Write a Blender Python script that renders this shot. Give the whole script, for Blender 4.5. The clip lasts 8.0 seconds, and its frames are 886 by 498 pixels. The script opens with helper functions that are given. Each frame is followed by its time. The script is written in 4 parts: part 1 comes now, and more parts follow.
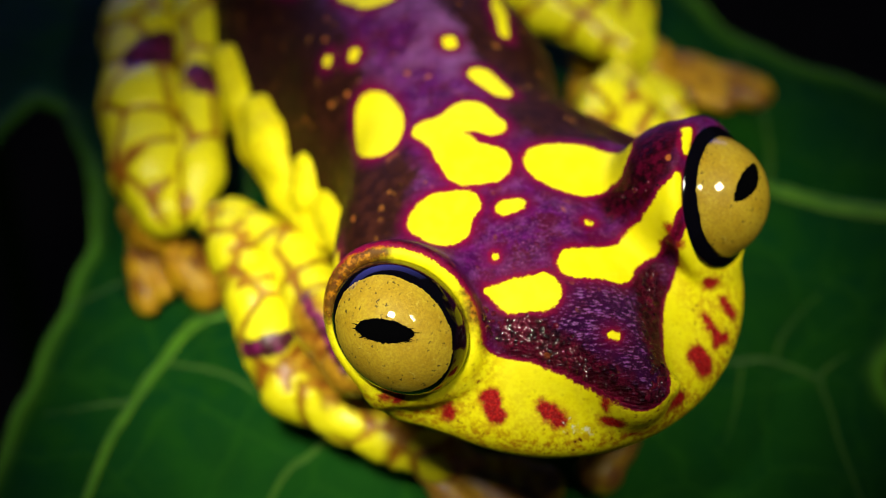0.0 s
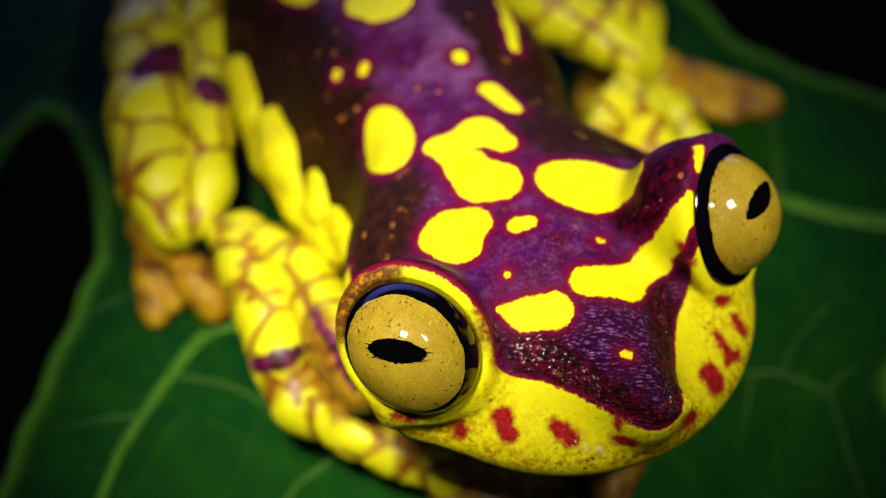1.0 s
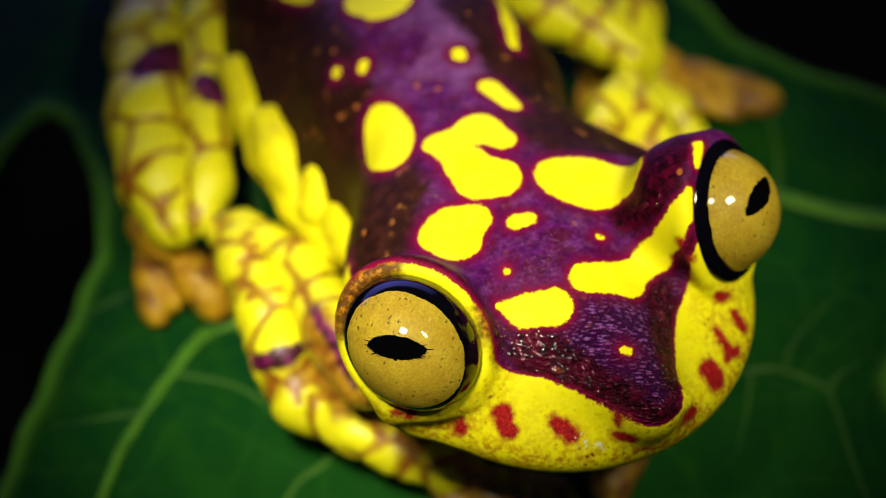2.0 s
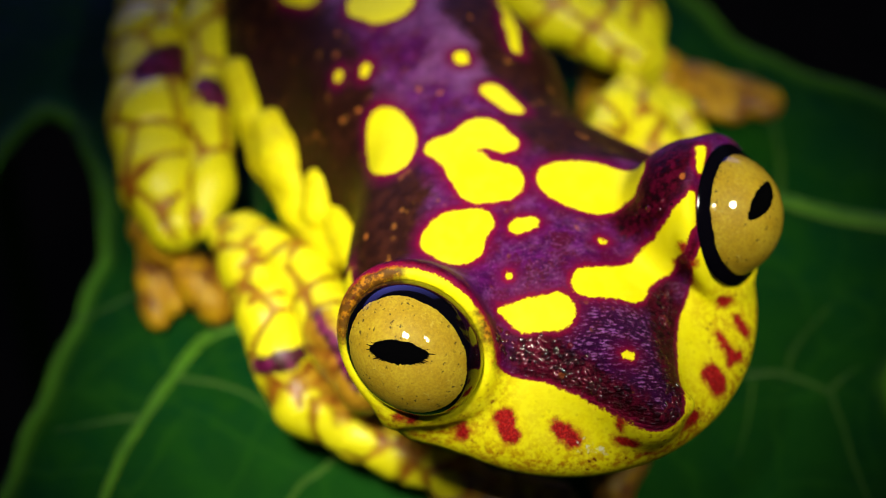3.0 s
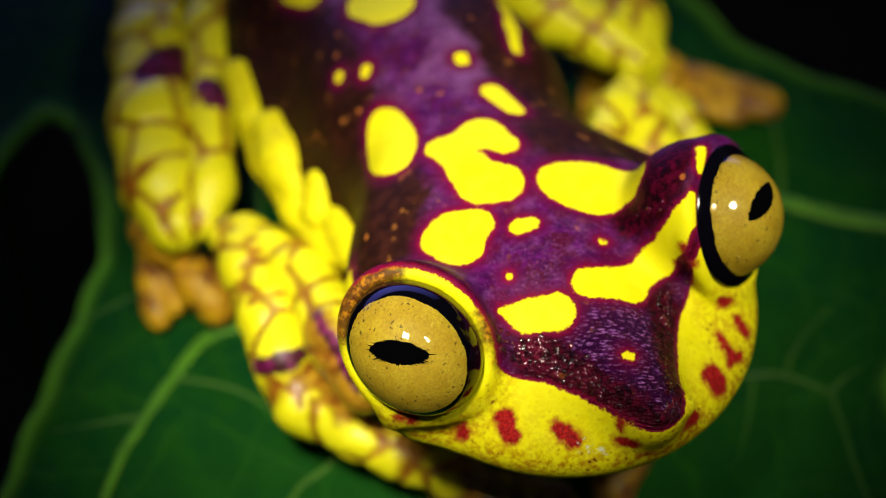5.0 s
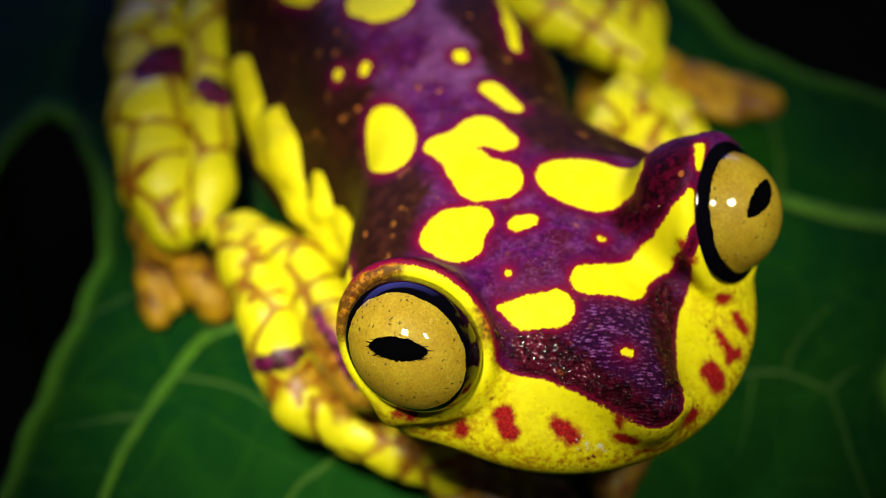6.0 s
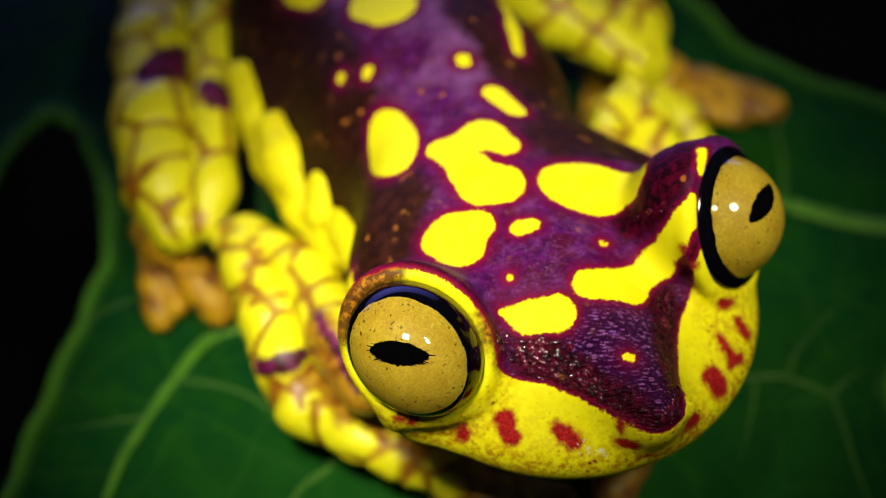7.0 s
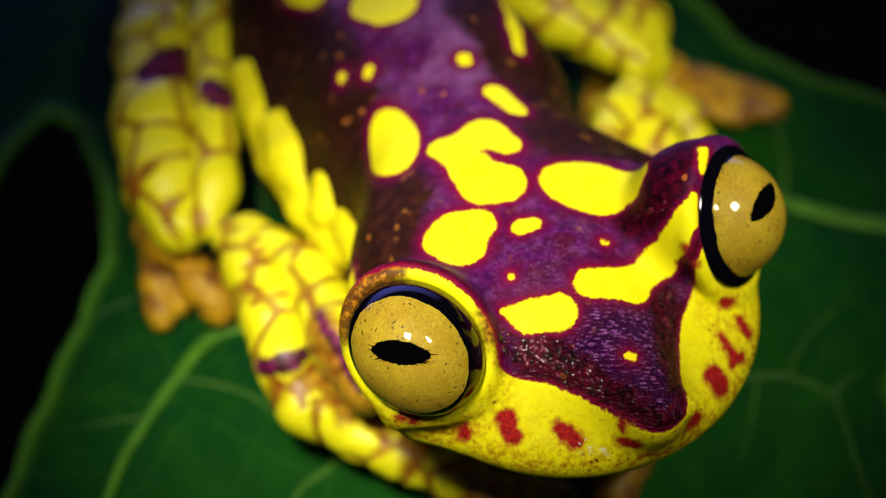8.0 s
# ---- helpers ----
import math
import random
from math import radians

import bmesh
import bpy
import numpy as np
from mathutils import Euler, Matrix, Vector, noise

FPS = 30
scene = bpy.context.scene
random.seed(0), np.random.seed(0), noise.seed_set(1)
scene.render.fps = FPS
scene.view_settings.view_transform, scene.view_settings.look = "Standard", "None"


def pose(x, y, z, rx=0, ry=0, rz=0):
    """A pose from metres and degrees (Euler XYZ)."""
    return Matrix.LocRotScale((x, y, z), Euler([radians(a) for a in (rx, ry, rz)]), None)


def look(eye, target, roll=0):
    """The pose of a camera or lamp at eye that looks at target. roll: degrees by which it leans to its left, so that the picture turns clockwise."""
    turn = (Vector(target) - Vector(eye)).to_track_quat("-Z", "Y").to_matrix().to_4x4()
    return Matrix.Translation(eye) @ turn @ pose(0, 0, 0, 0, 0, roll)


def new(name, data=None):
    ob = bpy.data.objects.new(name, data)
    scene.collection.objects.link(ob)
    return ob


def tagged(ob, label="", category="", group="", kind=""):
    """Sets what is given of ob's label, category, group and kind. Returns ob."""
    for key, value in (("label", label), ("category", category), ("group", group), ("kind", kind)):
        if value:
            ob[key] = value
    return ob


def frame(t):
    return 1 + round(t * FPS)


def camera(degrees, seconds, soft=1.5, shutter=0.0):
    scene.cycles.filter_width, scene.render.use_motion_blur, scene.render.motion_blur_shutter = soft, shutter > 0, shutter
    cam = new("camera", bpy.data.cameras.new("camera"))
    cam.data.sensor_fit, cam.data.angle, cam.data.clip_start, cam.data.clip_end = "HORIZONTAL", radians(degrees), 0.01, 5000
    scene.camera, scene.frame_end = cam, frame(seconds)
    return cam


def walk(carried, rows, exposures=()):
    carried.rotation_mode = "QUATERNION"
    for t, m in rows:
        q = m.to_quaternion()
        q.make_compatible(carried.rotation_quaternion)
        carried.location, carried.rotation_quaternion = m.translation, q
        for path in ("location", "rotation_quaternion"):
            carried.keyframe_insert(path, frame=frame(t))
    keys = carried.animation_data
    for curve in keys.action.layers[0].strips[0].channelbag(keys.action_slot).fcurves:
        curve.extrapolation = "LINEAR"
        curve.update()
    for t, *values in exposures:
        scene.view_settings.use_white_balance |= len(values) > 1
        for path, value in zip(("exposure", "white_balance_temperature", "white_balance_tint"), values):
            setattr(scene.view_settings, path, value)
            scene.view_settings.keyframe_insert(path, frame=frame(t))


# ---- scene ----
cam = camera(27.0, 8.0, soft=0.9)
cam.data.dof.use_dof = True
cam.data.dof.focus_distance = 0.0835
cam.data.dof.aperture_fstop = 29.0
walk(cam, [
    (0, pose(-0.030949, -0.044872, 0.088513, 38.3075, -0.0754, -28.9759)),
    (0.1, pose(-0.030794, -0.044884, 0.088530, 38.2502, -0.0765, -28.9938)),
    (0.2, pose(-0.030918, -0.044484, 0.088723, 38.1930, -0.0776, -29.0118)),
    (0.3, pose(-0.031074, -0.043925, 0.089013, 38.1357, -0.0787, -29.0297)),
    (0.4, pose(-0.031260, -0.043585, 0.089142, 38.0784, -0.0798, -29.0476)),
    (0.5, pose(-0.031178, -0.043760, 0.089019, 38.0211, -0.0809, -29.0656)),
    (0.6, pose(-0.031376, -0.043551, 0.089082, 38.0117, -0.1005, -29.0661)),
    (0.7, pose(-0.031530, -0.043240, 0.089230, 38.0023, -0.1201, -29.0666)),
    (0.8, pose(-0.031492, -0.043177, 0.089283, 37.9928, -0.1397, -29.0670)),
    (0.9, pose(-0.031348, -0.043243, 0.089287, 37.9834, -0.1593, -29.0675)),
    (1, pose(-0.031055, -0.043470, 0.089237, 37.9740, -0.1788, -29.0680)),
    (1.1, pose(-0.031016, -0.043402, 0.089312, 37.9822, -0.1424, -29.0893)),
    (1.2, pose(-0.031146, -0.043366, 0.089300, 37.9904, -0.1059, -29.1105)),
    (1.3, pose(-0.031272, -0.043379, 0.089257, 37.9986, -0.0694, -29.1318)),
    (1.4, pose(-0.031277, -0.043600, 0.089117, 38.0068, -0.0329, -29.1531)),
    (1.5, pose(-0.031143, -0.043771, 0.089064, 38.0149, 0.0036, -29.1743)),
    (1.6, pose(-0.031084, -0.043905, 0.088986, 38.0151, 0.0018, -29.1684)),
    (1.7, pose(-0.031004, -0.043875, 0.089027, 38.0152, -0.0001, -29.1626)),
    (2.8, pose(-0.031044, -0.043436, 0.089213, 38.0168, -0.0205, -29.0978)),
    (3, pose(-0.030964, -0.043494, 0.089186, 38.0170, -0.0242, -29.0861)),
    (3.2, pose(-0.030898, -0.043593, 0.089154, 38.0372, -0.0162, -29.0495)),
    (3.5, pose(-0.030873, -0.043632, 0.089153, 38.0675, -0.0044, -28.9947)),
    (4, pose(-0.030804, -0.043510, 0.089274, 38.0000, -0.0000, -29.0000)),
    (4.2, pose(-0.030764, -0.043524, 0.089255, 38.0148, -0.0095, -29.0227)),
    (4.5, pose(-0.030931, -0.043458, 0.089199, 38.0370, -0.0238, -29.0567)),
    (4.7, pose(-0.030987, -0.043470, 0.089191, 38.0579, -0.0186, -29.0561)),
    (5.8, pose(-0.030935, -0.043922, 0.089016, 38.1728, 0.0099, -29.0530)),
    (6, pose(-0.031045, -0.043879, 0.089024, 38.1937, 0.0150, -29.0524)),
    (6.2, pose(-0.031030, -0.043798, 0.089062, 38.1667, 0.0072, -28.9726)),
    (6.5, pose(-0.030775, -0.043655, 0.089222, 38.1263, -0.0044, -28.8529)),
    (7, pose(-0.030782, -0.043829, 0.089109, 38.2033, 0.0764, -28.8220)),
    (7.3, pose(-0.030674, -0.043802, 0.089170, 38.1984, 0.0533, -28.8290)),
    (7.5, pose(-0.030842, -0.043762, 0.089135, 38.1951, 0.0379, -28.8336)),
    (7.8, pose(-0.030809, -0.043827, 0.089078, 38.1974, 0.0853, -28.8484)),
    (8, pose(-0.030827, -0.043812, 0.089066, 38.1988, 0.1169, -28.8583)),
])

# ---- light: a night forest, lit by a twin macro light beside the lens ----
world = bpy.data.worlds.new("night")
scene.world = world
world.use_nodes = True
world.node_tree.nodes["Background"].inputs["Color"].default_value = (0.6, 0.65, 1.0, 1)
world.node_tree.nodes["Background"].inputs["Strength"].default_value = 0.022
scene.view_settings.exposure = 0.0


def area_lamp(name, eye, target, width, height, watts, colour, spread):
    data = bpy.data.lights.new(name, "AREA")
    data.shape, data.size, data.size_y, data.energy, data.color, data.spread = "RECTANGLE", width, height, watts, colour, radians(spread)
    ob = new(name, data)
    ob.matrix_world = look(eye, target)
    return ob


MM = 0.001
HEAD = Vector((-1.5, 8.5, 15.5)) * MM
# the lens's right and up, and the place just beside it
RIGHT = Vector((0.875, -0.485, 0.0))
UP = Vector((0.382, 0.689, 0.616))
LENS = Vector((-0.0308, -0.0435, 0.0893))
area_lamp("macro_light", LENS - RIGHT * 0.018 + UP * 0.028, HEAD - RIGHT * 0.005 - UP * 0.0036, 0.016, 0.016, 0.0040, (1.0, 0.97, 0.76), 22)
area_lamp("macro_light", LENS + RIGHT * 0.041 + UP * 0.032, HEAD + RIGHT * 0.011 + UP * 0.0050, 0.020, 0.018, 0.0035, (1.0, 0.97, 0.76), 24.5)
# a long bluish diffuser low behind the animal, seen as a crescent on the eyes
area_lamp("back_diffuser", HEAD + Vector((0.034, 0.132, 0.020)), HEAD + Vector((0, 0, 0.004)), 0.24, 0.05, 0.028, (0.20, 0.20, 1.0), 90)

# ---- materials ----
class Nodes:
    """A small writer of node materials. Coordinates are the thing's own, in millimetres."""

    def __init__(self, name):
        self.mat = bpy.data.materials.new(name)
        self.mat.use_nodes = True
        self.tree = self.mat.node_tree
        self.bsdf = self.tree.nodes["Principled BSDF"]
        coord = self.tree.nodes.new("ShaderNodeTexCoord")
        scale = self.tree.nodes.new("ShaderNodeVectorMath")
        scale.operation = "SCALE"
        scale.inputs["Scale"].default_value = 1000
        self.join(coord.outputs["Object"], scale.inputs[0])
        self.mm = scale.outputs[0]

    def join(self, a, b):
        if isinstance(a, bpy.types.NodeSocket):
            self.tree.links.new(a, b)
        else:
            b.default_value = a

    def noise(self, scale, detail=4, rough=0.55, stretch=None, offset=0.0):
        n = self.tree.nodes.new("ShaderNodeTexNoise")
        n.inputs["Scale"].default_value, n.inputs["Detail"].default_value, n.inputs["Roughness"].default_value = scale, detail, rough
        v = self.mm
        if stretch or offset:
            m = self.tree.nodes.new("ShaderNodeMapping")
            m.inputs["Location"].default_value = (offset, offset, offset)
            m.inputs["Scale"].default_value = stretch or (1, 1, 1)
            self.join(v, m.inputs["Vector"])
            v = m.outputs[0]
        self.join(v, n.inputs["Vector"])
        return n.outputs["Fac"]

    def cells(self, scale, feature="DISTANCE_TO_EDGE", stretch=None, wobble=0.0, turn=0.0):
        n = self.tree.nodes.new("ShaderNodeTexVoronoi")
        n.feature = feature
        n.inputs["Scale"].default_value = scale
        v = self.mm
        if wobble:
            w = self.tree.nodes.new("ShaderNodeTexNoise")
            w.inputs["Scale"].default_value = scale * 2
            self.join(v, w.inputs["Vector"])
            add = self.tree.nodes.new("ShaderNodeVectorMath")
            add.operation = "MULTIPLY_ADD"
            self.join(w.outputs["Color"], add.inputs[0])
            add.inputs[1].default_value = (wobble, wobble, wobble)
            self.join(v, add.inputs[2])
            v = add.outputs[0]
        if turn:
            m = self.tree.nodes.new("ShaderNodeMapping")
            m.inputs["Rotation"].default_value = (0, 0, radians(turn))
            self.join(v, m.inputs["Vector"])
            v = m.outputs[0]
        if stretch:
            m = self.tree.nodes.new("ShaderNodeMapping")
            m.inputs["Scale"].default_value = stretch
            self.join(v, m.inputs["Vector"])
            v = m.outputs[0]
        self.join(v, n.inputs["Vector"])
        return n.outputs["Distance"]

    def attr(self, name):
        n = self.tree.nodes.new("ShaderNodeAttribute")
        n.attribute_name = name
        return n.outputs["Fac"]

    def math(self, op, a, b=0.0, c=0.0):
        n = self.tree.nodes.new("ShaderNodeMath")
        n.operation = op
        for i, v in enumerate((a, b, c)):
            self.join(v, n.inputs[i])
        return n.outputs[0]

    def step(self, v, lo, hi, a=0.0, b=1.0):
        n = self.tree.nodes.new("ShaderNodeMapRange")
        n.interpolation_type = "SMOOTHSTEP"
        self.join(v, n.inputs["Value"])
        for key, x in (("From Min", lo), ("From Max", hi), ("To Min", a), ("To Max", b)):
            n.inputs[key].default_value = x
        return n.outputs["Result"]

    def mix(self, fac, a, b):
        n = self.tree.nodes.new("ShaderNodeMix")
        n.data_type = "RGBA"
        self.join(fac, n.inputs["Factor"])
        for v, s in ((a, n.inputs["A"]), (b, n.inputs["B"])):
            self.join((*v, 1) if isinstance(v, tuple) else v, s)
        return n.outputs["Result"]

    def bump(self, height, mm, strength=1.0, before=None):
        n = self.tree.nodes.new("ShaderNodeBump")
        n.inputs["Distance"].default_value = mm * 0.001
        self.join(strength, n.inputs["Strength"])
        self.join(height, n.inputs["Height"])
        if before is not None:
            self.join(before, n.inputs["Normal"])
        return n.outputs[0]

    def done(self, colour, rough, bump=None, coat=0.0, coat_rough=0.1, spec=0.5):
        b = self.bsdf
        self.join((*colour, 1) if isinstance(colour, tuple) else colour, b.inputs["Base Color"])
        self.join(rough, b.inputs["Roughness"])
        self.join(coat, b.inputs["Coat Weight"])
        b.inputs["Coat Roughness"].default_value = coat_rough
        self.join(spec, b.inputs["Specular IOR Level"])
        if bump is not None:
            self.join(bump, b.inputs["Normal"])
        return self.mat


YELLOW = (0.72, 0.65, 0.003)
PALE_YELLOW = (0.74, 0.67, 0.010)
OCHRE = (0.42, 0.17, 0.006)
CRIMSON = (0.15, 0.002, 0.026)
PURPLE = (0.034, 0.0012, 0.040)
BROWN = (0.015, 0.0045, 0.003)


def skin_of_body():
    """Purple back with maroon edges, brown flanks, yellow blotches edged in crimson."""
    k = Nodes("spotted_frog_skin")
    fine, mid, big = k.noise(9, 3), k.noise(1.6, 4), k.noise(0.45, 3)
    wob = k.math("ADD", k.math("MULTIPLY_ADD", k.noise(3.2, 5, 0.7), 0.42, -0.21), k.math("MULTIPLY_ADD", k.noise(11, 2, offset=60.0), 0.16, -0.08))
    yel = k.math("ADD", k.attr("yellow"), wob)
    red = k.math("ADD", k.attr("red"), k.math("MULTIPLY_ADD", k.noise(1.7, 5, 0.7, offset=7.0), 1.0, -0.5))
    flank = k.math("ADD", k.attr("flank"), k.math("MULTIPLY_ADD", k.noise(0.7, 5, 0.65, offset=30.0), 1.6, -0.8))
    dark = k.math("ADD", k.attr("dark"), k.math("MULTIPLY_ADD", k.noise(1.5, 5, 0.65, offset=3.0), 1.1, -0.62))
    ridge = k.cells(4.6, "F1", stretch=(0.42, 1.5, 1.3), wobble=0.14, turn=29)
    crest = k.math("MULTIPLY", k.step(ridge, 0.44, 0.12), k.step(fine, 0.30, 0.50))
    front = k.attr("front")
    purple = k.mix(k.step(mid, 0.38, 0.64), PURPLE, (0.090, 0.005, 0.100))
    purple = k.mix(k.step(k.noise(1.1, 5, 0.7, offset=11.0), 0.45, 0.60, 0.0, 0.9), purple, (0.060, 0.003, 0.012))
    purple = k.mix(k.math("MULTIPLY", k.step(k.noise(0.8, 5, 0.7, offset=21.0), 0.50, 0.64), k.step(front, 0.0, 1.0, 0.6, 0.2)), purple, (0.155, 0.036, 0.170))
    purple = k.mix(k.math("MULTIPLY", k.step(k.noise(1.3, 4, 0.6, offset=26.0), 0.60, 0.70), 0.6), purple, (0.16, 0.035, 0.014))
    # lavender sheen of the lit back, painted in as noisy lighter patches
    purple = k.mix(k.math("MULTIPLY", k.step(k.noise(0.16, 3, offset=33.0), 0.40, 0.58), k.step(k.attr("rear"), 0.0, 1.0, 0.0, 0.7)), purple, (0.23, 0.085, 0.26))
    # crest highlights painted in as pale violet, shade of the grooves as near-black
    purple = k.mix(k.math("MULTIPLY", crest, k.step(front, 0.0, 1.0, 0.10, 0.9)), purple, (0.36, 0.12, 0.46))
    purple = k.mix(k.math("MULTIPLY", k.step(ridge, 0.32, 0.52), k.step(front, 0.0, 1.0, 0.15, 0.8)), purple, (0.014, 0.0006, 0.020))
    purple = k.mix(k.step(k.noise(5.5, 4, 0.7, offset=70.0), 0.48, 0.66, 0.0, 0.65), purple, (0.026, 0.001, 0.030))
    purple = k.mix(k.step(k.noise(7.0, 3, 0.6, offset=75.0), 0.56, 0.68, 0.0, 0.5), purple, (0.24, 0.07, 0.22))
    brown = k.mix(k.step(mid, 0.4, 0.65), BROWN, (0.034, 0.009, 0.005))
    brown = k.mix(k.step(k.noise(0.9, 2, offset=5.0), 0.64, 0.72, 0, 0.7), brown, (0.25, 0.09, 0.015))
    ground = k.mix(k.step(flank, -0.3, 0.4), purple, brown)
    ground = k.mix(k.step(dark, 0.42, -0.22), ground, k.mix(k.step(k.noise(2.4, 5, 0.7, offset=17.0), 0.40, 0.62), (0.006, 0.0004, 0.002), (0.070, 0.0012, 0.013)))
    speck = k.step(k.cells(0.75, "F1", wobble=0.3), 0.17, 0.11, 0, 0.8)
    ground = k.mix(k.math("MULTIPLY", speck, k.step(big, 0.45, 0.6)), ground, (0.40, 0.12, 0.02))
    edge = k.mix(k.step(yel, 0.15, 0.95, 0.25, 1.0), k.mix(k.step(dark, 0.5, -0.1), (0.085, 0.001, 0.030), (0.030, 0.001, 0.004)), ground)
    edge = k.mix(k.step(yel, 0.06, 0.34), CRIMSON, edge)
    edge = k.mix(k.step(yel, -0.02, 0.06), (0.30, 0.05, 0.008), edge)
    face = k.attr("face")
    yellow = k.mix(k.step(mid, 0.35, 0.7), YELLOW, PALE_YELLOW)
    # ochre mottling of the skin, which also paints in shade under lip and chin
    mottle_shade = k.math("MULTIPLY", k.step(k.noise(2.4, 6, 0.75, offset=2.0), 0.42, 0.60), face)
    yellow = k.mix(k.math("MULTIPLY", mottle_shade, 0.55), yellow, (0.36, 0.13, 0.004))
    dots = k.math("MULTIPLY", k.step(k.cells(2.2, "F1", wobble=0.25), 0.27, 0.14), k.math("MULTIPLY", face, k.step(k.noise(0.8, 3, offset=9.0), 0.44, 0.56)))
    yellow = k.mix(k.math("MULTIPLY", dots, 0.8), yellow, (0.17, 0.045, 0.008))
    yellow = k.mix(k.step(red, 0.26, -0.16), yellow, k.mix(k.step(fine, 0.4, 0.65), (0.20, 0.006, 0.006), (0.42, 0.016, 0.014)))
    brow = k.math("ADD", k.attr("brow"), k.math("MULTIPLY_ADD", k.noise(1.6, 5, 0.7, offset=50.0), 1.8, -0.9))
    yellow = k.mix(k.step(brow, 0.6, -0.6, 0.0, 0.95), yellow, k.mix(k.step(k.noise(2.6, 4, 0.7, offset=54.0), 0.46, 0.66), (0.055, 0.006, 0.004), (0.34, 0.12, 0.005)))
    # speckled wet highlight on the lip, painted as off-white colour
    lip_glint = k.math("ADD", k.attr("lip_glint"), k.math("MULTIPLY_ADD", k.noise(3.2, 4, 0.7, offset=40.0), 1.6, -0.72))
    yellow = k.mix(k.step(lip_glint, 0.1, -0.1, 0.0, 0.9), yellow, (0.62, 0.60, 0.50))
    colour = k.mix(k.step(yel, -0.06, 0.03), yellow, edge)
    grain = k.math("MULTIPLY_ADD", ridge, -0.7, k.math("MULTIPLY", k.noise(8, 3, 0.6), 0.5))
    bump = k.bump(grain, 0.20, k.math("MULTIPLY", k.step(yel, -0.05, 0.1, 0.05, 1.0), k.step(front, 0.0, 1.0, 0.22, 1.0)))
    bump = k.bump(k.step(yel, 0.12, -0.12), 0.05, 0.5, bump)
    wet = k.math("MULTIPLY", k.step(red, 0.1, -0.15), k.step(k.noise(4.5, 3, 0.6, offset=44.0), 0.50, 0.58))
    pearl = k.math("MULTIPLY", crest, k.step(front, 0.0, 1.0, 0.15, 1.0))
    rough = k.math("MINIMUM", k.step(wet, 0.0, 1.0, 0.46, 0.12), k.step(pearl, 0.0, 0.8, 0.46, 0.22))
    k.bsdf.inputs["IOR"].default_value = 1.55
    k.bsdf.inputs["Specular Tint"].default_value = (1.0, 0.8, 1.0, 1)
    return k.done(colour, rough, bump, 0.0, 0.2, k.math("MAXIMUM", k.step(wet, 0.0, 1.0, 0.05, 1.0), k.math("MULTIPLY", k.step(pearl, 0.1, 0.9, 0.05, 0.9), k.step(yel, 0.0, 0.2))))


def skin_of_limb():
    """Plates of yellow parted by thin rust lines, with maroon bands."""
    k = Nodes("banded_limb_skin")
    mid = k.noise(1.4, 4)
    line = k.math("ADD", k.attr("seam"), k.math("MULTIPLY_ADD", k.noise(1.1, 3, offset=4.0), 0.36, -0.16))
    band = k.math("ADD", k.attr("band"), k.math("MULTIPLY_ADD", k.noise(1.0, 3, offset=6.0), 0.6, -0.3))
    under = k.math("ADD", k.attr("under"), k.math("MULTIPLY_ADD", mid, 0.8, -0.4))
    yellow = k.mix(k.step(mid, 0.35, 0.7), YELLOW, PALE_YELLOW)
    rust = k.mix(k.step(mid, 0.4, 0.65), (0.20, 0.05, 0.005), (0.33, 0.11, 0.006))
    colour = k.mix(k.math("MULTIPLY", k.step(line, 0.42, 0.08), k.step(k.noise(0.45, 2, offset=12.0), 0.35, 0.6, 0.8, 1.0)), yellow, rust)
    colour = k.mix(k.step(under, 0.5, -0.35), colour, k.mix(k.step(mid, 0.4, 0.6), OCHRE, (0.50, 0.22, 0.008)))
    rusty = k.math("ADD", k.attr("rust"), k.math("MULTIPLY_ADD", k.noise(0.9, 4, offset=15.0), 1.2, -0.6))
    colour = k.mix(k.step(rusty, 0.35, -0.5, 0.0, 0.9), colour, k.mix(k.step(mid, 0.4, 0.62), (0.20, 0.055, 0.006), (0.36, 0.15, 0.008)))
    colour = k.mix(k.step(band, 0.15, -0.15), colour, k.mix(k.step(mid, 0.42, 0.6), (0.035, 0.003, 0.006), (0.15, 0.006, 0.07)))
    grain = k.math("MULTIPLY_ADD", k.cells(2.6, "F1", wobble=0.3), 0.5, k.math("MULTIPLY", k.noise(5, 4), 0.6))
    bump = k.bump(grain, 0.10, 0.5)
    return k.done(colour, k.step(mid, 0.3, 0.7, 0.34, 0.52), bump, k.step(rusty, 0.2, -0.4, 0.06, 0.6), 0.15, 0.3)


def skin_of_toes():
    k = Nodes("ochre_toe_skin")
    mid = k.noise(1.2, 4)
    colour = k.mix(k.step(mid, 0.35, 0.65), (0.46, 0.22, 0.003), (0.58, 0.33, 0.004))
    colour = k.mix(k.step(k.noise(0.7, 3, offset=8.0), 0.48, 0.62), colour, (0.20, 0.07, 0.006))
    return k.done(colour, 0.5, k.bump(k.noise(5, 4), 0.1, 0.5), 0.08, 0.2, 0.3)


def skin_of_fingers():
    k = Nodes("shaded_finger_skin")
    mid = k.noise(1.0, 4)
    # ochre-brown, darkened in the colour for the head's shadow on the hands
    colour = k.mix(k.step(mid, 0.35, 0.65), (0.14, 0.05, 0.012), (0.30, 0.16, 0.010))
    colour = k.mix(k.step(k.noise(0.5, 3, offset=8.0), 0.55, 0.68), colour, (0.40, 0.27, 0.01))
    return k.done(colour, 0.42, k.bump(k.noise(5, 4), 0.1, 0.5), 0.1, 0.15, 0.4)


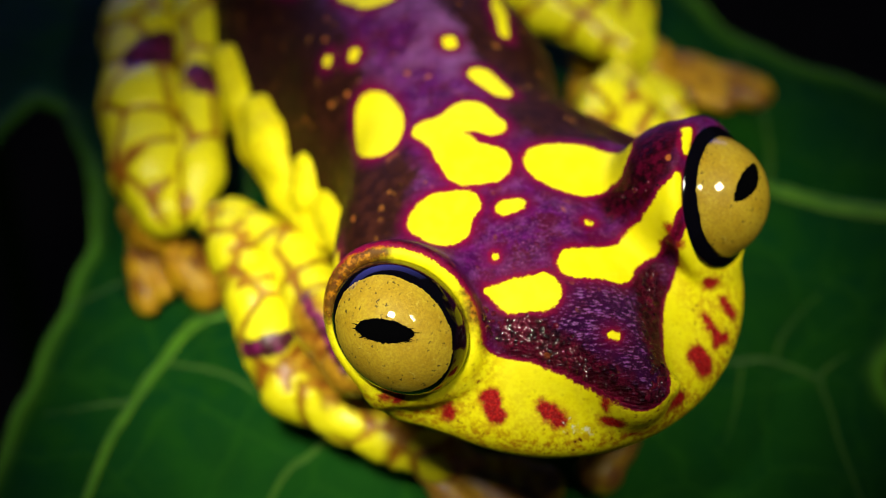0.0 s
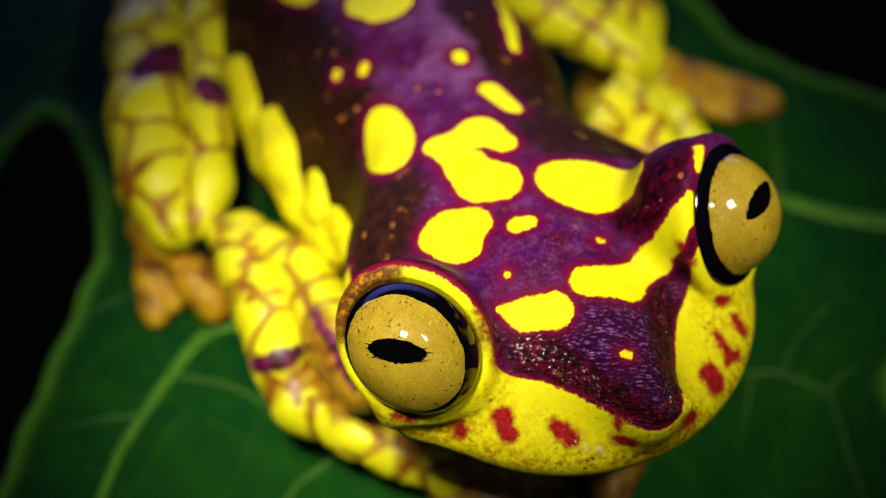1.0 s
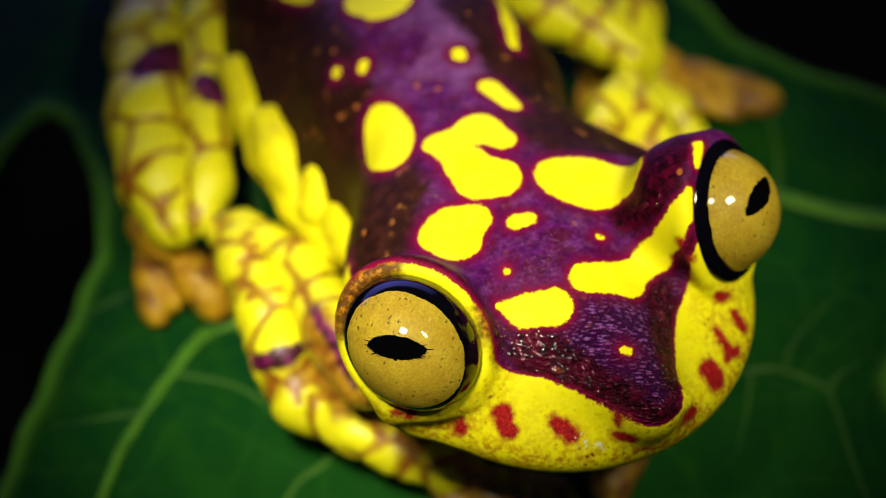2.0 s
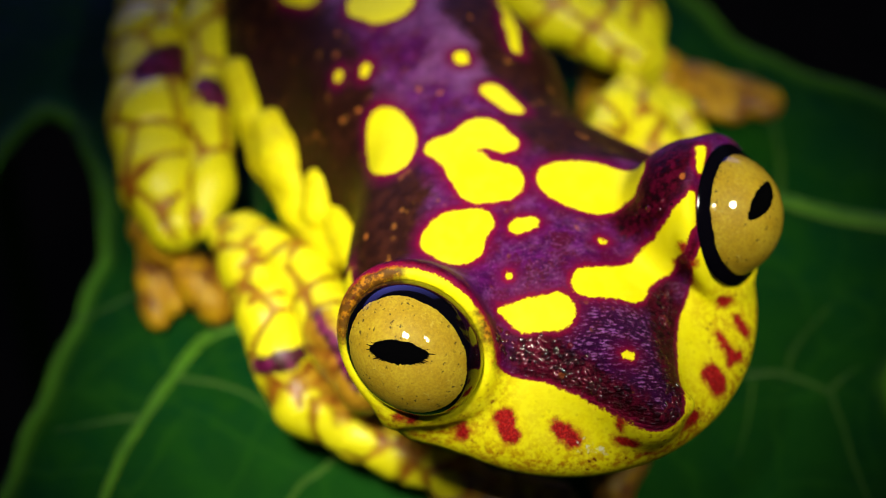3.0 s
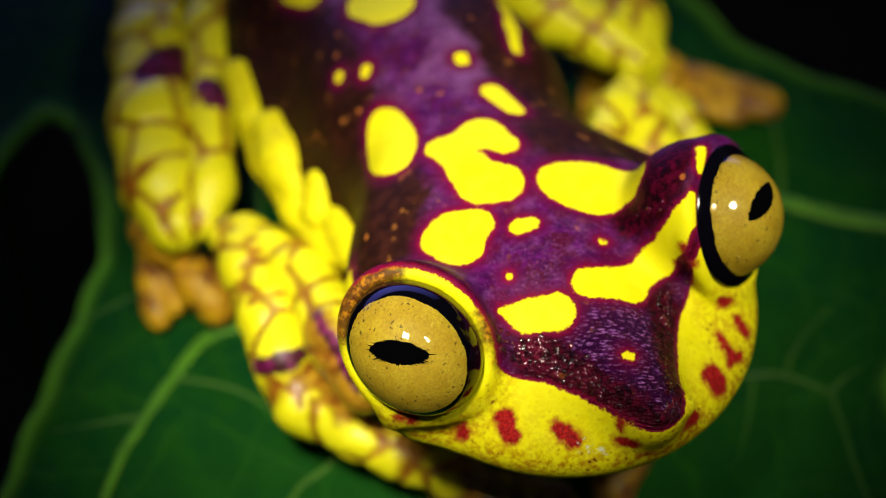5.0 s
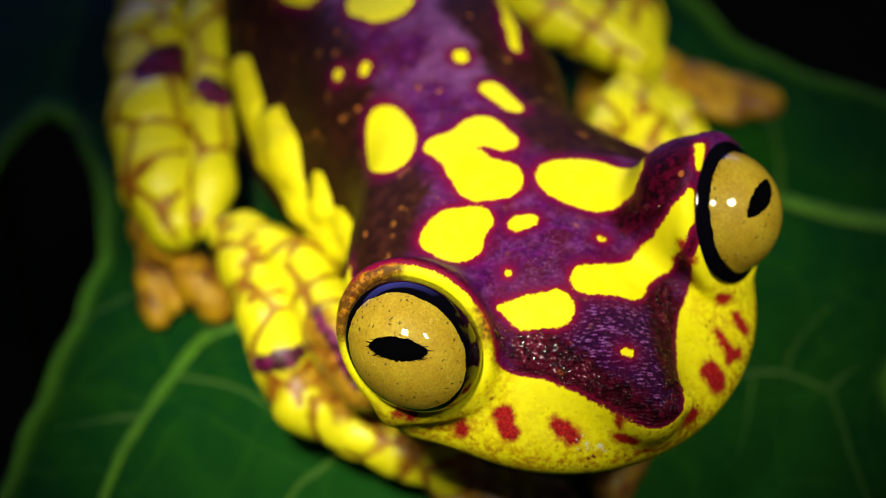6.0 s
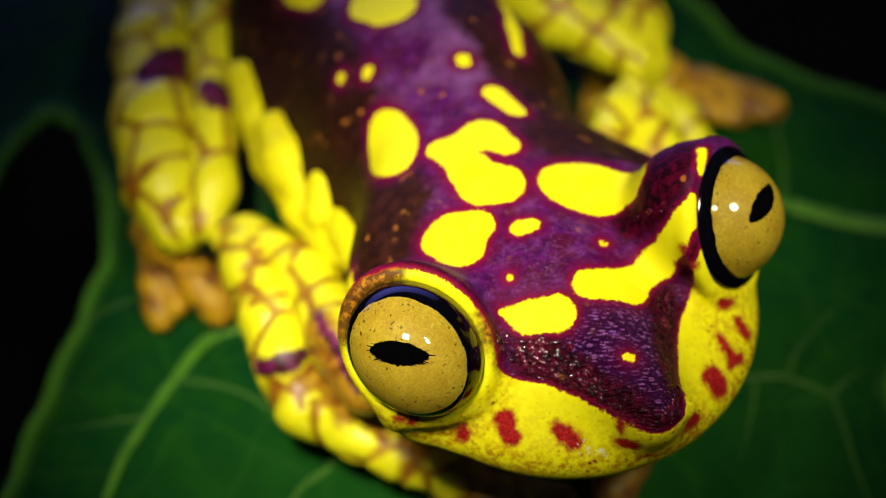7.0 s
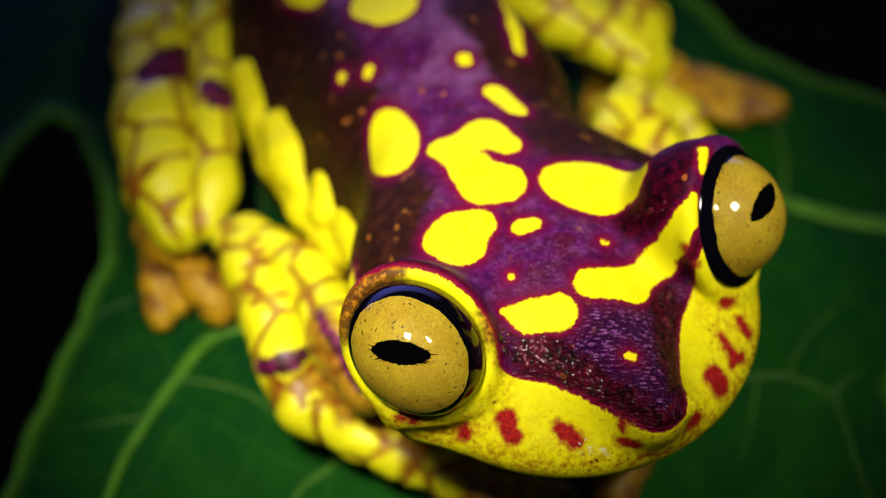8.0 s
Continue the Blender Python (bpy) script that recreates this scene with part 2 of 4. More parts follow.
def wet_granule():
    k = Nodes("wet_granule")
    return k.done(k.mix(k.step(k.noise(1.5, 3), 0.4, 0.6), (0.014, 0.0008, 0.004), (0.085, 0.003, 0.016)), 0.13, None, 0.0, 0.1, 0.6)


def eye_black():
    k = Nodes("black_eye_ring")
    k.bsdf.inputs["IOR"].default_value = 1.33
    return k.done(k.mix(k.noise(2, 3), (0.0008, 0.0008, 0.002), (0.0016, 0.0012, 0.003)), 0.08, None, 0.0, 0.04, 0.5)


def eye_gold():
    """Gold iris with fine creases and black flecks."""
    k = Nodes("gold_iris")
    mid, fine = k.noise(0.9, 4), k.noise(7, 4)
    colour = k.mix(k.step(mid, 0.35, 0.65), (0.34, 0.215, 0.009), (0.41, 0.285, 0.016))
    colour = k.mix(k.step(fine, 0.35, 0.65, 0, 0.4), colour, (0.20, 0.115, 0.01))
    colour = k.mix(k.step(k.noise(3.0, 5, 0.7, offset=5.0), 0.55, 0.72, 0, 0.45), colour, (0.52, 0.40, 0.07))
    crease = k.math("MULTIPLY", k.step(k.cells(0.42, wobble=1.4), 0.014, 0.0), k.step(k.noise(0.5, 2, offset=1.0), 0.5, 0.6))
    colour = k.mix(k.math("MULTIPLY", crease, 0.6), colour, (0.48, 0.38, 0.09))
    fleck = k.math("MULTIPLY", k.step(k.cells(3.0, "F1", wobble=0.4), 0.30, 0.14), k.step(k.noise(0.8, 3, offset=3.0), 0.44, 0.55))
    colour = k.mix(k.math("MULTIPLY", fleck, 0.85), colour, (0.03, 0.02, 0.006))
    bump = k.bump(k.math("ADD", fine, k.math("MULTIPLY", crease, 0.7)), 0.06, 0.7)
    return k.done(colour, 0.5, bump, 0.8, 0.02, 0.15)


def leaf_green():
    """Dark waxy leaf with a fine net of veins and a paler rim."""
    k = Nodes("dark_green_leaf")
    rim = k.attr("rim")
    net = k.step(k.cells(0.20, wobble=1.6), 0.05, 0.0)
    mesh = k.step(k.cells(0.75, wobble=0.6), 0.12, 0.0)
    mid, big = k.noise(0.5, 4), k.noise(0.09, 3)
    colour = k.mix(k.step(big, 0.35, 0.65), (0.0025, 0.040, 0.008), (0.006, 0.050, 0.005))
    colour = k.mix(k.step(mid, 0.4, 0.7), colour, (0.007, 0.057, 0.005))
    colour = k.mix(k.math("MULTIPLY", mesh, 0.2), colour, (0.012, 0.07, 0.006))
    colour = k.mix(k.math("MULTIPLY", net, 0.45), colour, (0.016, 0.085, 0.006))
    colour = k.mix(k.math("MULTIPLY", rim, 0.9), colour, (0.095, 0.27, 0.018))
    bump = k.bump(k.math("ADD", net, k.math("MULTIPLY", mesh, 0.4)), 0.10, 0.4)
    bump = k.bump(k.noise(3, 4), 0.06, 0.4, bump)
    return k.done(colour, k.step(mid, 0.3, 0.7, 0.5, 0.65), bump, 0.0, 0.2, 0.03)


def vein_green(pale=1.0):
    k = Nodes("pale_vein")
    mid = k.noise(0.8, 4)
    return k.done(k.mix(k.step(mid, 0.35, 0.65), (0.028 * pale, 0.088 * pale, 0.006), (0.044 * pale, 0.120 * pale, 0.008)), 0.55, k.bump(k.noise(4, 3), 0.05, 0.4), 0, 0.2, 0.2)


def forest_floor():
    k = Nodes("night_forest_floor")
    colour = k.mix(k.step(k.noise(0.05, 6), 0.4, 0.6), (0.030, 0.027, 0.026), (0.065, 0.052, 0.042))
    return k.done(colour, 0.9, k.bump(k.noise(0.15, 6), 4, 0.6))


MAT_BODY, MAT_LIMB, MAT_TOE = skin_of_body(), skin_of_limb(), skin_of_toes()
MAT_RING, MAT_IRIS, MAT_LEAF, MAT_VEIN, MAT_FLOOR = eye_black(), eye_gold(), leaf_green(), vein_green(), forest_floor()
MAT_FINGER, MAT_GRANULE = skin_of_fingers(), wet_granule()
MAT_RIB = vein_green(1.9)
MAT_PUPIL = Nodes("black_pupil").done((0.0007, 0.0007, 0.0008), 0.3, None, 0.6, 0.02, 0.0)

# ---- skin as smooth distance fields, in millimetres ----
def unit(v):
    v = np.array(v, float)
    return v / np.linalg.norm(v)


def pill(p, a, b, ra, rb):
    """Distance to a rounded cone from a to b."""
    a, b = np.array(a, float), np.array(b, float)
    ab = b - a
    h = np.clip(((p - a) @ ab) / (ab @ ab), 0, 1)
    return np.linalg.norm(p - a - h[:, None] * ab, axis=1) - (ra + (rb - ra) * h)


def egg(p, c, r, turn=0.0):
    """Distance to an ellipsoid, turned about z by degrees."""
    q = p - np.array(c, float)
    if turn:
        s, k = math.sin(radians(turn)), math.cos(radians(turn))
        q = np.stack([q[:, 0] * k + q[:, 1] * s, q[:, 1] * k - q[:, 0] * s, q[:, 2]], 1)
    r = np.array(r, float)
    k0 = np.linalg.norm(q / r, axis=1)
    k1 = np.linalg.norm(q / (r * r), axis=1) + 1e-9
    return k0 * (k0 - 1) / k1


def melt(a, b, k):
    """Smooth union of two distances."""
    h = np.clip(0.5 + 0.5 * (b - a) / k, 0, 1)
    return b + (a - b) * h - k * h * (1 - h)


def carve(a, b, k):
    """a with b taken away, with a soft edge."""
    return -melt(-a, b, k)


def both(a, b, k):
    """Smooth overlap of two distances."""
    return -melt(-a, -b, k)


def chain(p, points, k=0.8):
    """A limb of rounded cones through points (x, y, z, radius)."""
    d = None
    for u, v in zip(points, points[1:]):
        e = pill(p, u[:3], v[:3], u[3], v[3])
        d = e if d is None else melt(d, e, k)
    return d


EYE_R = {"right": 3.10, "left": 3.12}
EYES = {"right": np.array((-8.27, -0.04, 19.11)), "left": np.array((8.32, -0.54, 19.38))}
# the right eye is an oval: its three directions, and its half-widths along them
OVAL_WAYS = np.array(((0.375, -0.837, -0.398), (0.889, 0.202, 0.411), (-0.264, -0.508, 0.820))).T
OVAL = {"right": OVAL_WAYS @ np.diag(3.10 / np.array((3.44, 2.90, 3.10))) @ OVAL_WAYS.T, "left": np.eye(3)}
LID_AXIS = {"right": unit(OVAL_WAYS @ np.array((0.03, -0.15, 0.985))), "left": unit((0.535, -0.686, 0.493))}
# the rim of skin round each eye: how far along the axis, its radius, its thickness
LID_RIM = {"right": (-0.62, 3.16, 0.36), "left": (0.15, 3.62, 0.30)}
LID_ANGLE = {"right": 91, "left": 79}


def head_and_trunk(p):
    d = egg(p, (0.9, 2.6, 14.4), (10.2, 10.8, 4.0))
    d = melt(d, egg(p, (0.0, 4.0, 16.2), (7.2, 9.0, 3.4)), 2.0)
    d = melt(d, pill(p, (0.2, 1.0, 17.0), (0.3, -7.2, 17.2), 2.8, 1.5), 2.2)
    d = melt(d, egg(p, (1.1, 5.5, 11.8), (7.6, 7.6, 4.0)), 2.0)
    trunk = chain(p, [(0.8, 8, 13.0, 5.6), (2.8, 18, 10.8, 6.9), (4.6, 32, 9.0, 6.8), (5.6, 43, 7.6, 4.6)], 3.0)
    trunk = melt(trunk, egg(p, (2.2, 23.0, 7.6), (8.8, 15.0, 4.6), -8), 2.5)
    d = melt(d, trunk, 3.0)
    d = melt(d, egg(p, (-7.9, 1.6, 16.4), (2.6, 3.0, 2.4)), 1.5)
    d = melt(d, chain(p, [(-9.6, -0.7, 15.6, 0.9), (-8.4, -1.0, 14.6, 1.0), (-7.2, -1.8, 14.1, 1.0)]), 1.0)
    d = melt(d, egg(p, (4.5, 4.4, 17.0), (3.0, 2.6, 2.5)), 1.2)
    for side, c in EYES.items():
        ax = LID_AXIS[side]
        q = (p - c) @ OVAL[side]
        r = np.linalg.norm(q, axis=1)
        edge = q @ ax - math.cos(radians(LID_ANGLE[side])) * EYE_R[side]
        back = np.array((0.45, 0.45, 0.15)) if side == "right" else np.array((-0.62, 0.5, 0.42))
        lid = both(np.linalg.norm(q - back, axis=1) - (EYE_R[side] + (0.30 if side == "right" else 0.32)), edge, 0.25)
        root = both(pill(p, c + back * 2.2, (c[0] * 0.66, c[1] + 2.2, 15.0), 2.5, 3.6), edge, 1.6)
        lid = melt(lid, root, 0.8)
        along = q @ ax
        rim_at, rim_r, rim_w = LID_RIM[side]
        ring = np.hypot(np.sqrt(np.maximum(r * r - along * along, 0)) - rim_r, along - rim_at) - rim_w
        lid = melt(lid, ring, 0.6)
        d = melt(d, lid, 1.5)
        d = carve(d, r - (EYE_R[side] - 0.05), 0.25)
    mouth = 13.0 + 0.03 * (p[:, 0] - 0.9) ** 2 * 0.3
    d = d + 0.13 * np.exp(-((p[:, 2] - mouth) / 0.16) ** 2) * np.clip((9 - p[:, 1]) / 3, 0, 1)
    d = melt(d, pill(p, (1.2, -7.4, 17.4), (1.75, -7.9, 17.35), 0.6, 0.42), 0.5)
    for x in (-0.9, 1.5):
        d = carve(d, pill(p, (x, -8.4, 17.9), (x * 1.3, -8.9, 18.1), 0.18, 0.18), 0.3)
    return d


# ---- the blotches of this one animal, as places on its skin ----


def blotch_shoulder_oval(p):
    """Yellow shoulder oval."""
    return egg(p, (-2.83, 13.23, 17.85), (1.48, 2.99, 2.37), -9.4)


def blotch_nape_lobes(p):
    """Yellow nape lobes."""
    d = pill(p, (-1.38, 10.28, 19.08), (-1.00, 9.32, 19.40), 0.66, 0.76)
    d = melt(d, pill(p, (-1.00, 9.32, 19.40), (-0.92, 7.74, 19.68), 0.76, 1.01), 0.5)
    d = melt(d, pill(p, (-0.92, 7.74, 19.68), (-0.82, 6.69, 19.75), 1.01, 1.20), 0.5)
    d = melt(d, pill(p, (-0.82, 6.69, 19.75), (-0.07, 6.21, 19.81), 1.20, 1.19), 0.5)
    d = melt(d, pill(p, (-0.66, 9.81, 19.32), (0.91, 9.81, 19.41), 0.77, 1.06), 0.5)
    d = melt(d, pill(p, (0.91, 9.81, 19.41), (1.46, 8.40, 19.65), 1.06, 0.74), 0.5)
    return d


def blotch_shoulder_streak(p):
    """Yellow shoulder streak."""
    d = pill(p, (3.31, 12.68, 18.46), (3.49, 10.91, 18.76), 0.71, 0.61)
    return d


def blotch_crown_left(p):
    """Yellow crown left."""
    d = egg(p, (3.72, 3.91, 20.49), (2.76, 1.71, 3.46), -45.3)
    return np.minimum(d, pill(p, (3.72, 3.91, 20.49), (5.17, 2.38, 20.69), 0.8, 1.17))


def blotch_crown_right(p):
    """Yellow crown right."""
    d = pill(p, (-3.43, 5.25, 19.26), (-2.35, 4.66, 19.51), 0.93, 0.90)
    d = melt(d, pill(p, (-4.15, 5.03, 19.06), (-3.89, 3.80, 19.30), 0.96, 0.92), 0.5)
    d = melt(d, pill(p, (-3.70, 4.48, 19.22), (-3.21, 3.69, 19.35), 0.82, 0.71), 0.5)
    return d


def blotch_crown_dot(p):
    """Yellow crown dot."""
    d = pill(p, (-0.70, 3.28, 19.89), (-0.21, 3.15, 19.96), 0.52, 0.46)
    return d


def blotch_brow_streak(p):
    """Yellow brow streak."""
    d = pill(p, (0.42, -1.20, 19.90), (2.20, -1.90, 19.30), 0.82, 0.96)
    d = melt(d, pill(p, (2.28, -1.83, 19.30), (4.19, -1.35, 19.27), 0.86, 0.76), 0.5)
    d = melt(d, pill(p, (4.19, -1.35, 19.27), (4.76, -1.58, 20.83), 0.76, 0.64), 0.5)
    d = melt(d, pill(p, (4.76, -1.58, 20.83), (5.36, -1.47, 22.05), 0.64, 0.53), 0.5)
    d = melt(d, pill(p, (5.36, -1.47, 22.05), (6.11, -0.96, 22.57), 0.53, 0.26), 0.5)
    d = melt(d, pill(p, (5.26, -2.87, 20.15), (5.52, -3.22, 19.41), 0.19, 0.24), 0.5)
    return d


def blotch_brow_patch(p):
    """Yellow brow patch."""
    d = pill(p, (-1.63, -1.66, 19.43), (-2.80, -0.98, 19.08), 0.95, 0.74)
    d = melt(d, pill(p, (-2.80, -0.98, 19.08), (-3.64, -0.20, 19.09), 0.74, 0.24), 0.5)
    return d


def blotch_snout_dot(p):
    """Yellow snout dot."""
    d = pill(p, (0.11, -5.17, 19.12), (0.22, -5.28, 19.10), 0.23, 0.23)
    return d


def blotch_forehead_dot(p):
    """Yellow forehead dot."""
    d = pill(p, (-2.55, 1.21, 19.59), (-2.54, 1.13, 19.59), 0.16, 0.16)
    return d


def blotch_temple_dot(p):
    """Yellow temple dot."""
    d = pill(p, (2.30, 0.68, 19.75), (2.47, 0.64, 19.68), 0.19, 0.14)
    return d


def blotch_back_dots(p):
    """Yellow back dots."""
    d = pill(p, (-2.36, 19.56, 16.19), (-2.39, 19.43, 16.20), 0.34, 0.34)
    d = melt(d, pill(p, (-1.27, 18.38, 17.26), (-1.39, 18.22, 17.20), 0.36, 0.33), 0.5)
    d = melt(d, pill(p, (3.08, 15.70, 18.37), (3.03, 15.55, 18.36), 0.42, 0.39), 0.5)
    return d


def blotch_rump_blotch(p):
    """Yellow rump blotch."""
    d = pill(p, (1.47, 23.05, 17.17), (1.82, 21.61, 17.72), 1.50, 1.49)
    return d


def blotch_rump_blotch_two(p):
    """Yellow rump blotch two."""
    d = pill(p, (-0.72, 28.54, 14.65), (-0.19, 27.33, 15.20), 1.17, 1.23)
    return d


def blotch_left_flank(p):
    """Yellow left flank."""
    d = pill(p, (8.37, 20.46, 15.77), (7.32, 17.58, 16.93), 0.35, 0.43)
    d = melt(d, pill(p, (7.32, 17.58, 16.93), (6.57, 15.84, 17.19), 0.43, 0.40), 0.5)
    return d


def blotch_left_lid(p):
    """Yellow left lid."""
    d = pill(p, (7.82, 0.90, 23.13), (7.18, 0.09, 22.92), 0.32, 0.29)
    return d


def dark_bands(p):
    """Dark bands along the ridges of the snout and the lids."""
    d = pill(p, (-4.63, -1.71, 19.94), (-3.08, -3.06, 18.28), 0.78, 0.95)
    d = melt(d, pill(p, (-3.08, -3.06, 18.28), (-1.25, -6.60, 18.05), 0.95, 0.78), 0.3)
    d = melt(d, pill(p, (-1.25, -6.60, 18.05), (0.41, -8.60, 17.76), 0.78, 0.47), 0.3)
    d = melt(d, pill(p, (4.68, -2.20, 19.97), (3.44, -3.58, 18.13), 0.70, 0.97), 0.3)
    d = melt(d, pill(p, (3.44, -3.58, 18.13), (2.02, -5.83, 18.20), 0.97, 0.69), 0.3)
    d = melt(d, pill(p, (2.02, -5.83, 18.20), (1.50, -7.34, 18.19), 0.69, 0.42), 0.3)
    d = melt(d, pill(p, (4.09, 0.88, 20.19), (4.69, 0.76, 21.46), 0.82, 1.18), 0.3)
    d = melt(d, pill(p, (4.69, 0.76, 21.46), (5.68, 0.87, 22.44), 1.18, 1.12), 0.3)
    d = melt(d, pill(p, (5.68, 0.87, 22.44), (7.01, 1.34, 22.73), 1.12, 0.70), 0.3)
    d = melt(d, pill(p, (4.91, -2.17, 20.87), (5.01, -2.71, 19.68), 0.58, 0.59), 0.3)
    d = melt(d, pill(p, (-5.08, 0.44, 21.63), (-4.86, -1.30, 20.49), 0.36, 0.36), 0.3)
    d = melt(d, pill(p, (-8.89, 3.16, 20.92), (-7.83, 2.99, 21.56), 0.42, 0.39), 0.3)
    d = melt(d, pill(p, (-7.83, 2.99, 21.56), (-6.84, 2.56, 21.95), 0.39, 0.36), 0.3)
    d = melt(d, pill(p, (-6.84, 2.56, 21.95), (-5.92, 1.86, 22.07), 0.36, 0.31), 0.3)
    d = melt(d, pill(p, (-5.92, 1.86, 22.07), (-5.30, 1.11, 21.94), 0.31, 0.26), 0.3)
    return d


def lip_marks(p):
    """Rust-red marks on the lips."""
    d = pill(p, (-9.93, -1.61, 16.71), (-9.44, -2.04, 16.65), 0.29, 0.29)
    d = melt(d, pill(p, (-7.31, -2.99, 15.94), (-7.50, -3.17, 15.20), 0.26, 0.29), 0.1)
    d = melt(d, pill(p, (-5.62, -3.97, 16.34), (-5.70, -4.64, 15.85), 0.49, 0.41), 0.1)
    d = melt(d, pill(p, (-3.67, -5.63, 16.30), (-3.33, -6.23, 15.99), 0.41, 0.45), 0.1)
    d = melt(d, pill(p, (-1.41, -7.18, 17.38), (-1.45, -7.32, 17.12), 0.28, 0.26), 0.1)
    d = melt(d, pill(p, (-1.52, -7.52, 16.24), (-1.12, -7.99, 16.29), 0.29, 0.35), 0.1)
    d = melt(d, pill(p, (-0.48, -8.23, 15.29), (-0.03, -8.30, 15.03), 0.16, 0.16), 0.1)
    d = melt(d, pill(p, (2.62, -7.71, 15.54), (1.80, -8.07, 15.57), 0.29, 0.26), 0.1)
    d = melt(d, pill(p, (4.39, -6.51, 16.06), (4.54, -6.84, 15.72), 0.62, 0.60), 0.1)
    d = melt(d, pill(p, (5.71, -4.95, 16.55), (5.89, -5.88, 15.92), 0.27, 0.33), 0.1)
    d = melt(d, pill(p, (5.71, -6.05, 15.88), (6.56, -5.86, 15.52), 0.30, 0.20), 0.1)
    d = melt(d, pill(p, (7.21, -4.44, 16.17), (7.47, -4.89, 15.69), 0.30, 0.37), 0.1)
    d = melt(d, pill(p, (6.60, -3.76, 17.34), (7.09, -3.79, 17.07), 0.30, 0.20), 0.1)
    d = melt(d, pill(p, (4.94, -2.18, 20.79), (5.14, -2.78, 20.12), 0.26, 0.29), 0.1)
    d = melt(d, pill(p, (5.00, -2.22, 19.57), (5.25, -2.54, 18.43), 0.29, 0.27), 0.1)
    return d


def brown_shoulder(p):
    """The brown of the flank where it reaches over the shoulder."""
    d = pill(p, (-3.33, 21.91, 13.88), (-4.51, 16.19, 13.14), 2.83, 2.45)
    d = melt(d, pill(p, (-4.53, 15.48, 12.94), (-4.44, 8.93, 18.37), 2.29, 1.69), 1.0)
    d = melt(d, pill(p, (-4.62, 9.21, 18.19), (-5.93, 9.21, 17.16), 1.55, 1.70), 1.0)
    return d


BLOTCHES = (blotch_shoulder_oval, blotch_nape_lobes, blotch_shoulder_streak, blotch_crown_left, blotch_crown_right, blotch_crown_dot, blotch_brow_streak, blotch_brow_patch, blotch_snout_dot, blotch_forehead_dot, blotch_temple_dot, blotch_back_dots, blotch_rump_blotch, blotch_rump_blotch_two, blotch_left_flank, blotch_left_lid)


def skin_mesh(name, fn, lo, hi, h, attributes, material):
    """The zero surface of a distance field as one smooth mesh (surface nets), with point attributes."""
    lo, hi = np.array(lo, float), np.array(hi, float)
    n = np.ceil((hi - lo) / h).astype(int) + 1
    axes = [lo[i] + h * np.arange(n[i]) for i in range(3)]
    grid = np.stack(np.meshgrid(*axes, indexing="ij"), -1).reshape(-1, 3)
    v = np.concatenate([fn(c) for c in np.array_split(grid, max(1, len(grid) // 200000))]).reshape(n)
    neg = v < 0
    corner = [(i, j, l) for i in (0, 1) for j in (0, 1) for l in (0, 1)]
    m = n - 1
    cut = lambda a, c: a[c[0]:c[0] + m[0], c[1]:c[1] + m[1], c[2]:c[2] + m[2]]
    count = sum(cut(neg, c).astype(np.int8) for c in corner)
    cell = np.argwhere((count > 0) & (count < 8))
    index = -np.ones(m, int)
    index[tuple(cell.T)] = np.arange(len(cell))
    val = {c: v[tuple((cell + c).T)] for c in corner}
    place, weight = np.zeros((len(cell), 3)), np.zeros(len(cell))
    for a in corner:
        for ax in range(3):
            if a[ax]:
                continue
            b = tuple(1 if i == ax else a[i] for i in range(3))
            cross = (val[a] < 0) != (val[b] < 0)
            t = np.where(cross, val[a] / np.where(cross, val[a] - val[b], 1), 0)
            q = np.array(a, float) + t[:, None] * (np.array(b) - np.array(a))
            place += q * cross[:, None]
            weight += cross
    p = lo + h * (cell + place / weight[:, None])
    for _ in range(2):
        d = fn(p)
        g = np.stack([(fn(p + e) - d) / 0.02 for e in np.eye(3) * 0.02], 1)
        p = p - np.clip(d / (np.sum(g * g, 1) + 1e-6), -0.5 * h, 0.5 * h)[:, None] * g
    faces = []
    for ax in range(3):
        u, w = [i for i in range(3) if i != ax]
        s = [slice(None)] * 3
        s2 = list(s)
        s[ax], s2[ax] = slice(0, -1), slice(1, None)
        e = np.argwhere(neg[tuple(s)] != neg[tuple(s2)])
        ok = (e[:, u] > 0) & (e[:, w] > 0) & (e[:, u] < m[u]) & (e[:, w] < m[w])
        e = e[ok]
        quad = []
        for du, dw in ((-1, -1), (0, -1), (0, 0), (-1, 0)):
            q = e.copy()
            q[:, u] += du
            q[:, w] += dw
            quad.append(index[tuple(q.T)])
        quad = np.stack(quad, 1)
        inside = neg[tuple(e.T)]
        flip = inside if ax == 1 else ~inside
        quad[flip] = quad[flip][:, ::-1]
        faces.append(quad)
    faces = np.concatenate(faces)
    faces = faces[(faces >= 0).all(1)]
    mesh = bpy.data.meshes.new(name)
    mesh.from_pydata((p * MM).tolist(), [], faces.tolist())
    mesh.polygons.foreach_set("use_smooth", np.ones(len(mesh.polygons), bool))
    for key, f in attributes.items():
        v = f(p).astype(np.float32)
        if v.ndim == 2:
            mesh.attributes.new(key, "FLOAT_VECTOR", "POINT").data.foreach_set("vector", v.ravel())
        else:
            mesh.attributes.new(key, "FLOAT", "POINT").data.foreach_set("value", v)
    mesh.materials.append(material)
    return mesh


def piece(name, mesh, parent=None, label="", at=None):
    """One mesh object, under a thing or a part."""
    ob = new(name, mesh)
    if parent is not None:
        ob.parent = parent
    if at is not None:
        ob.matrix_basis = at
    return tagged(ob, label)


def spine(y):
    """The middle of the back, which bends to one side."""
    return np.interp(y, (-10, 2, 8, 18, 32, 43), (0.2, 0.2, 0.8, 2.8, 4.6, 5.6))


